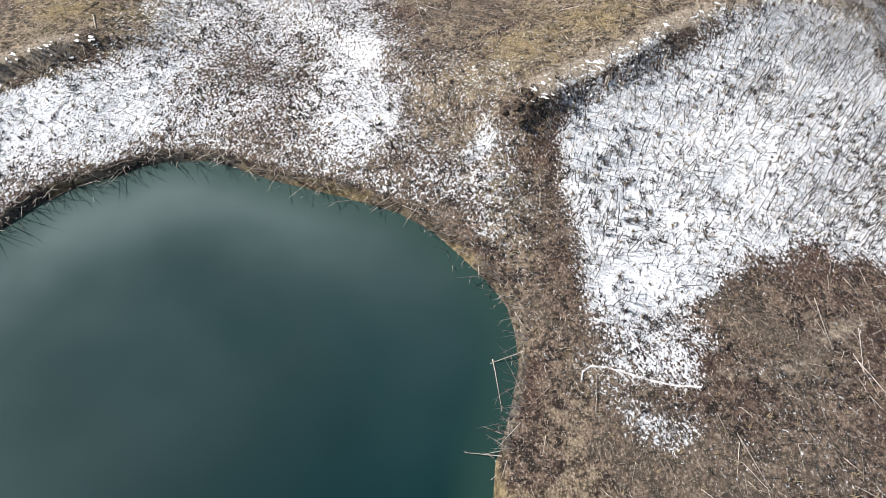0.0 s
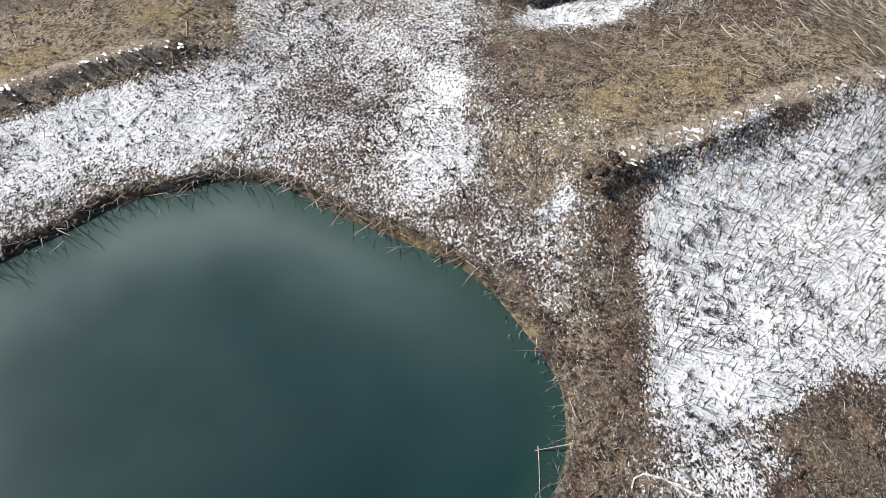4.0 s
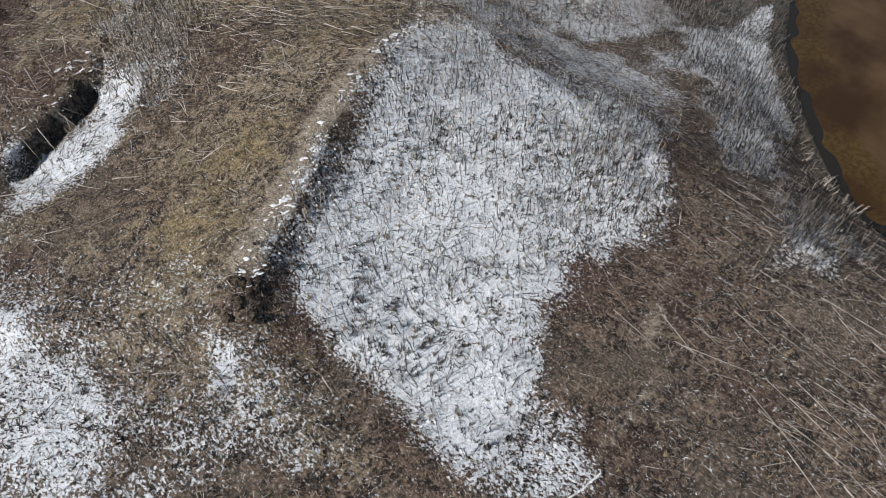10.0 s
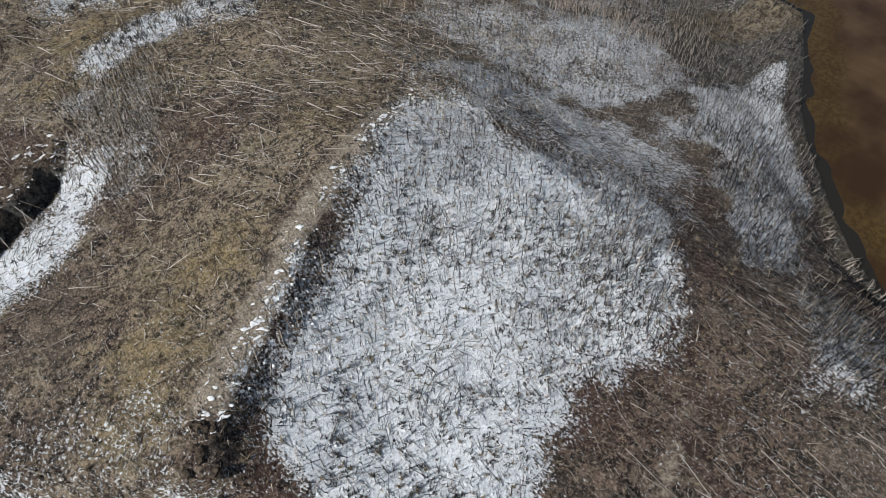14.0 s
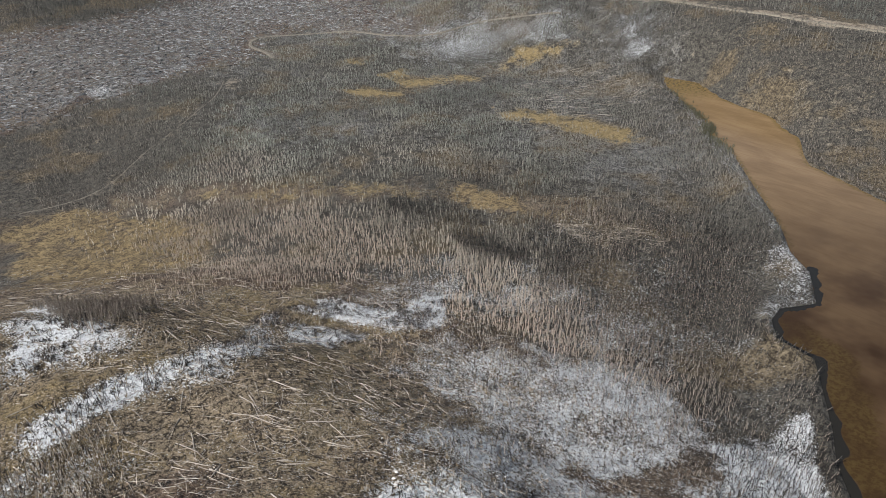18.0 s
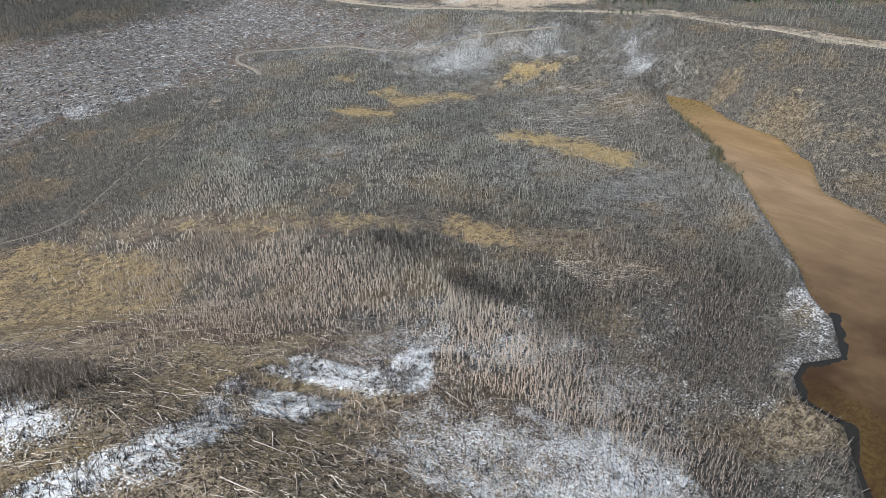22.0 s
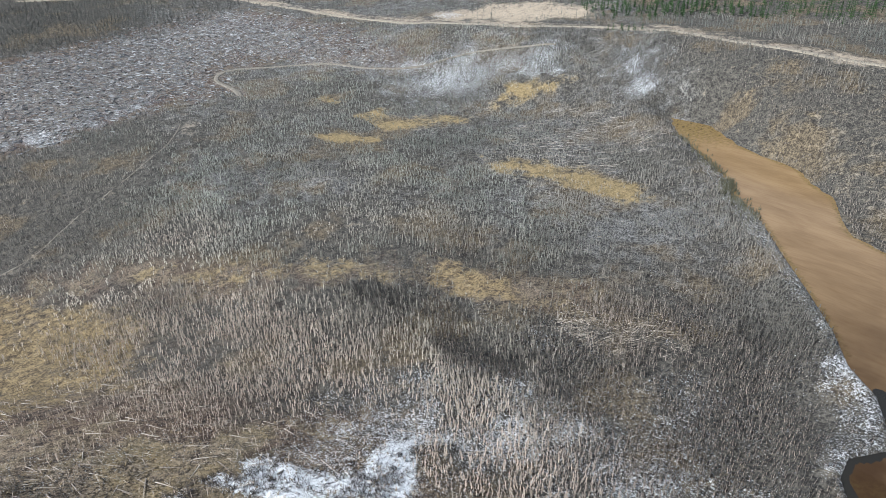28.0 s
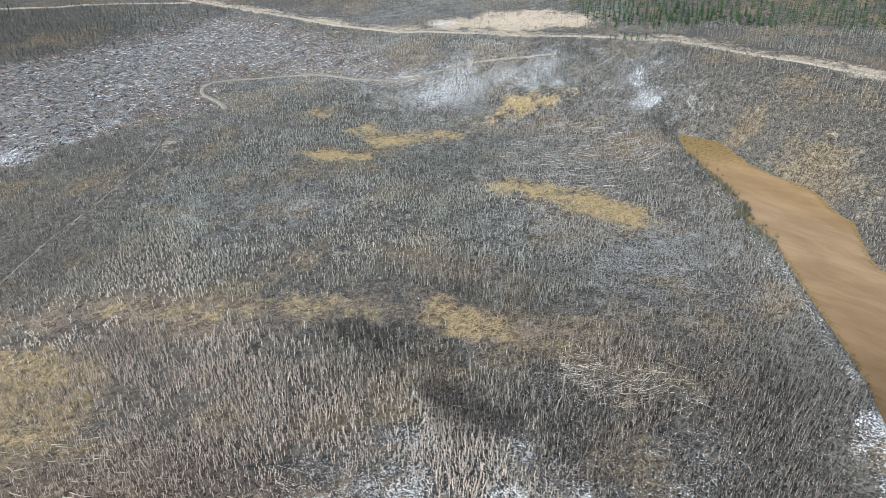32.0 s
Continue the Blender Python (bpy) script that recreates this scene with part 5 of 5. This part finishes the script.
def clod_mesh():
    bm = bmesh.new()
    bmesh.ops.create_icosphere(bm, subdivisions=2, radius=0.5)
    off = rng.uniform(0, 50)
    for v in bm.verts:
        flat = Vector((v.co.x, v.co.y, 0))
        k = max(0.4, 1 + 0.8 * noise.noise(flat * 2.6 + Vector((off, 0, 0))) + 0.45 * noise.noise(flat * 6.5 + Vector((0, off, 0))))
        v.co = Vector((v.co.x * k, v.co.y * k * 0.8, v.co.z * (0.6 + 0.4 * k) * 0.16))
    me = bpy.data.meshes.new("snow_clod")
    bm.to_mesh(me)
    bm.free()
    for p in me.polygons:
        p.use_smooth = True
    me.materials.append(SNOW)
    return me


clods = [clod_mesh() for _ in range(10)]


def along(line, count, jitter, first, last):
    pts = np.array(line, float)
    a = np.sort(rng.uniform(first, last, count))
    i = np.minimum(a.astype(int), len(pts) - 2)
    f = (a - i)[:, None]
    return pts[i] * (1 - f) + pts[i + 1] * f + rng.normal(0, jitter, (count, 2)), np.arctan2(*(pts[i + 1] - pts[i]).T[::-1])


for line, count, first, last, back in ((BANK, 170, 0.9, 7.2, 0.0), (NORTH_BANK, 80, 2.0, 6.8, 0.0), (DIP, 80, 0.6, 4.6, 1.8)):
    where, turn = along(line, count, 0.34 + 0.3 * back, first, last)
    where = where + back * np.stack([-np.sin(turn), np.cos(turn)], 1)
    for k, ((x, y), a) in enumerate(zip(where, turn)):
        ob = new("snow_clod", clods[k % len(clods)])
        size = 0.10 + 0.36 * rng.uniform(0, 1) ** 2.0
        fall = rng.uniform(0, 1.6) * (k % 5 < 2) * (back == 0)
        x, y = x + fall * math.sin(a), y - fall * math.cos(a)
        ob.matrix_basis = Matrix.Translation((x, y, float(surface(x, y)) + 0.01)) @ Matrix.Rotation(a - 1.0 + rng.normal(0, 0.6), 4, "Z") @ Matrix.Diagonal((size * rng.uniform(1.2, 2.4), size * rng.uniform(0.8, 1.5), size * 0.45, 1))
        tagged(ob, "lump of old snow above the dark scarp" if back else "lump of old snow on the crest of the bank", "snow", "snow lumps on the banks")

# ---- the blue pond's shore ----
ring = np.array(BLUE[:23], float)
where, turn = along(ring, 620, 0.3, 0, 21.9)
middle = np.array([-20.0, 12.0])
back_off = (where - middle) / np.linalg.norm(where - middle, axis=1)[:, None]
where = where + back_off * rng.uniform(0.2, 0.9, len(where))[:, None]
inward = np.arctan2(middle[1] - where[:, 1], middle[0] - where[:, 0]) + rng.normal(0, 0.55, len(where))
reach = rng.uniform(0.6, 1.0, len(where)) * rng.choice([1.0, 2.0, 3.6], len(where), p=[0.4, 0.38, 0.22])
reed = np.zeros((len(where), 9))
reed[:, 0:2] = where
reed[:, 2] = surface(where[:, 0], where[:, 1])
reed[:, 3], reed[:, 4] = reach, 1.0
slant = rng.uniform(0.55, 0.95, len(where))
reed[:, 6], reed[:, 7] = np.cos(inward) * slant, np.sin(inward) * slant
reed[:, 8] = rng.uniform(0, 1, len(where))
strew("shore_sticks", [(np.stack([s[0][:, 2], s[0][:, 1], s[0][:, 0]], 1) * np.array([3.4, 3.4, 1]), s[1], s[2]) for s in stem_shapes], reed, LOG, "pale dead sticks leaning out over the water", "sticks")


def single_log(name, a, b, thick, label, k=1):
    d = Vector(b) - Vector(a)
    ob = new(name, log_meshes[k])
    ob.matrix_basis = Matrix.Translation(a) @ d.to_track_quat("X", "Z").to_matrix().to_4x4() @ Matrix.Diagonal((d.length, thick, thick, 1))
    return tagged(ob, label, "log", "driftwood")


single_log("floating_log", (3.6, 22.6, BLUE_LEVEL + 0.03), (4.1, 18.6, BLUE_LEVEL + 0.05), 2.4, "slim pale trunk with stubs floating by the shore", 3)
single_log("leaning_log", (5.9, 23.0, BLUE_LEVEL + 0.6), (3.2, 22.2, BLUE_LEVEL - 0.05), 2.6, "thin pale trunk leaning from bank into water", 2)
for k, (x, y, a, l) in enumerate(((5.0, 16.4, 2.7, 2.6), (5.0, 15.9, 3.3, 2.4), (5.2, 16.9, 4.2, 2.8), (4.6, 15.2, 3.0, 3.2), (5.0, 15.0, 3.7, 2.2), (5.4, 19.5, 4.4, 3.4), (5.6, 17.6, 4.6, 3.0))):
    single_log("driftwood_log", (x, y, BLUE_LEVEL + 0.55), (x + l * math.cos(a), y + l * math.sin(a), BLUE_LEVEL + 0.04), 2.2, "pale driftwood trunk heaped on the pond bank", k % 6)


# ---- the burrowed corner of the bank ----
def rubble_mesh(name, radius, flat):
    bm = bmesh.new()
    bmesh.ops.create_icosphere(bm, subdivisions=2, radius=radius)
    off = rng.uniform(0, 90)
    for v in bm.verts:
        k = 1 + 0.5 * noise.noise(v.co / radius * 1.7 + Vector((off, 3, 1)))
        v.co = Vector((v.co.x * k, v.co.y * k, v.co.z * k * flat))
    me = bpy.data.meshes.new(name)
    bm.to_mesh(me)
    bm.free()
    me.materials.append(EARTH)
    return me


clump = [rubble_mesh("earth_clump", 0.45, 0.7) for _ in range(4)]
for k in range(16):
    x, y = 7.0 + rng.normal(0, 0.9), 46.2 + rng.normal(0, 0.8) - 0.25 * k * rng.uniform(0, 1)
    ob = new("earth_clump", clump[k % 4])
    s = rng.uniform(0.35, 1.0)
    ob.matrix_basis = Matrix.Translation((x, y, float(surface(x, y)) + 0.05)) @ Matrix.Rotation(rng.uniform(0, 6), 4, "Z") @ Matrix.Diagonal((s, s, s, 1))
    tagged(ob, "dark clod of dug earth at the bank's corner", "earth clod", "dug earth")

# ---- conifers beyond the road ----


def conifer_shape(whorls, each):
    trunk = (*pole(np.array([[0, 0, -0.03], [0, 0, 0.98]]), (0.022, 0.004), 5), 1.0)
    crown = []
    for w in range(whorls):
        h = 0.10 + 0.86 * w / whorls
        r = 0.23 * (1.03 - h) + 0.02
        for k in range(each):
            a = rng.uniform(0, 6.28)
            p = np.array([0, 0, h + rng.uniform(-0.02, 0.02)])
            q = p + np.array([math.cos(a) * r, math.sin(a) * r, rng.uniform(-0.05, 0.05)]) * rng.uniform(0.7, 1.15)
            crown.append((*spike(p, q, 0.030), 0.0))
    return trunk, crown


def conifer():
    trunk, crown = conifer_shape(9, 6)
    root = new("conifer")
    part("trunk", gather([trunk]), NEEDLE, root, 0.2)
    part("crown", gather(crown), NEEDLE, root, rng.uniform(0.2, 0.9))
    return tagged(root, "young dark green pine beside the gravel road", "conifer", "pines beyond the road")


pines = [conifer() for _ in range(5)]
px, py = scatter((262, 120, 420, 330), 3.4, lambda a, b: 0.85 * zone(a, b, PINES, 4))
order = np.argsort(np.hypot(px - 285, py - 200))
g = spots_for(px[order], py[order], 2.8, 5.0, 1.2, 0.02)
clump_x, clump_y = np.array([259, 261, 263, 258, 262, 260.5, 264, 257.0]), np.array([203, 205, 201, 206.5, 199.5, 201.5, 198, 208.0])
g = np.concatenate([spots_for(clump_x, clump_y, 2.2, 3.4, 1.2, 0.02), g])
for k, s in enumerate(g[:120]):
    if k < 5:
        pines[k].matrix_basis = upright(s)
    else:
        copy_scaled(pines[k % 5], upright(s))
strew("pine_wood", [gather([t, *c]) for t, c in (conifer_shape(5, 4) for _ in range(4))], g[120:], NEEDLE, "dark green pine wood beyond the road", "pine wood")

# ---- dark thicket above the left snow ----
hx, hy = scatter((20, 100, 48, 140), 0.5, lambda a, b: 0.85 * zone(a, b, THICKET, 2.0))
g = spots_for(hx, hy, 0.8, 1.7, 1.6, 0.12)
g[:, 8] *= 0.35
strew("thicket", near_shapes, g, BARK, "dark leafless thicket on the slope", "shrubs")

# ---- reeds along the head of the ochre water ----
where, turn = along([(176, 106), (184.3, 117.2), (190.5, 120), (200.5, 132.3), (213.4, 148.4), (226, 160)], 380, 0.9, 0, 3.9)
side = rng.uniform(-1.8, 0.9, len(where))
rx_, ry_ = where[:, 0] + 0.75 * side, where[:, 1] - 0.66 * side
g = spots_for(rx_, ry_, 0.7, 1.7, 0.35, 0.08)
g[:, 2] = np.maximum(g[:, 2], -0.1)
strew("reeds", tuft_shapes, g, REED, "dark green reeds standing in the shallow water", "reeds")

# ---- pale brush hanging over the ochre shore ----
where, turn = along([(68.4, 21.2), (71.5, 26.8), (76.2, 32.5), (84.5, 40.8), (90, 45.2), (95.8, 48.2), (103.6, 53), (108.4, 56), (109.2, 62)], 90, 0.5, 0, 7.95)
out = rng.uniform(0.8, 3.4, len(where))
bx_, by_ = where[:, 0] - 0.62 * out, where[:, 1] + 0.78 * out
g = spots_for(bx_, by_, 0.7, 1.5, 2.4, 0.2)
g[:, 8] = 0.6 * rng.uniform(0, 1, len(g)) ** 1.5 * (1 - 0.75 * ease(g[:, 0], 74, 84))
g[:, 6] += 0.25
g[:, 7] -= 0.3
strew("shore_brush", near_shapes, g, BARK, "pale dead brush leaning over the steep shore", "brush")
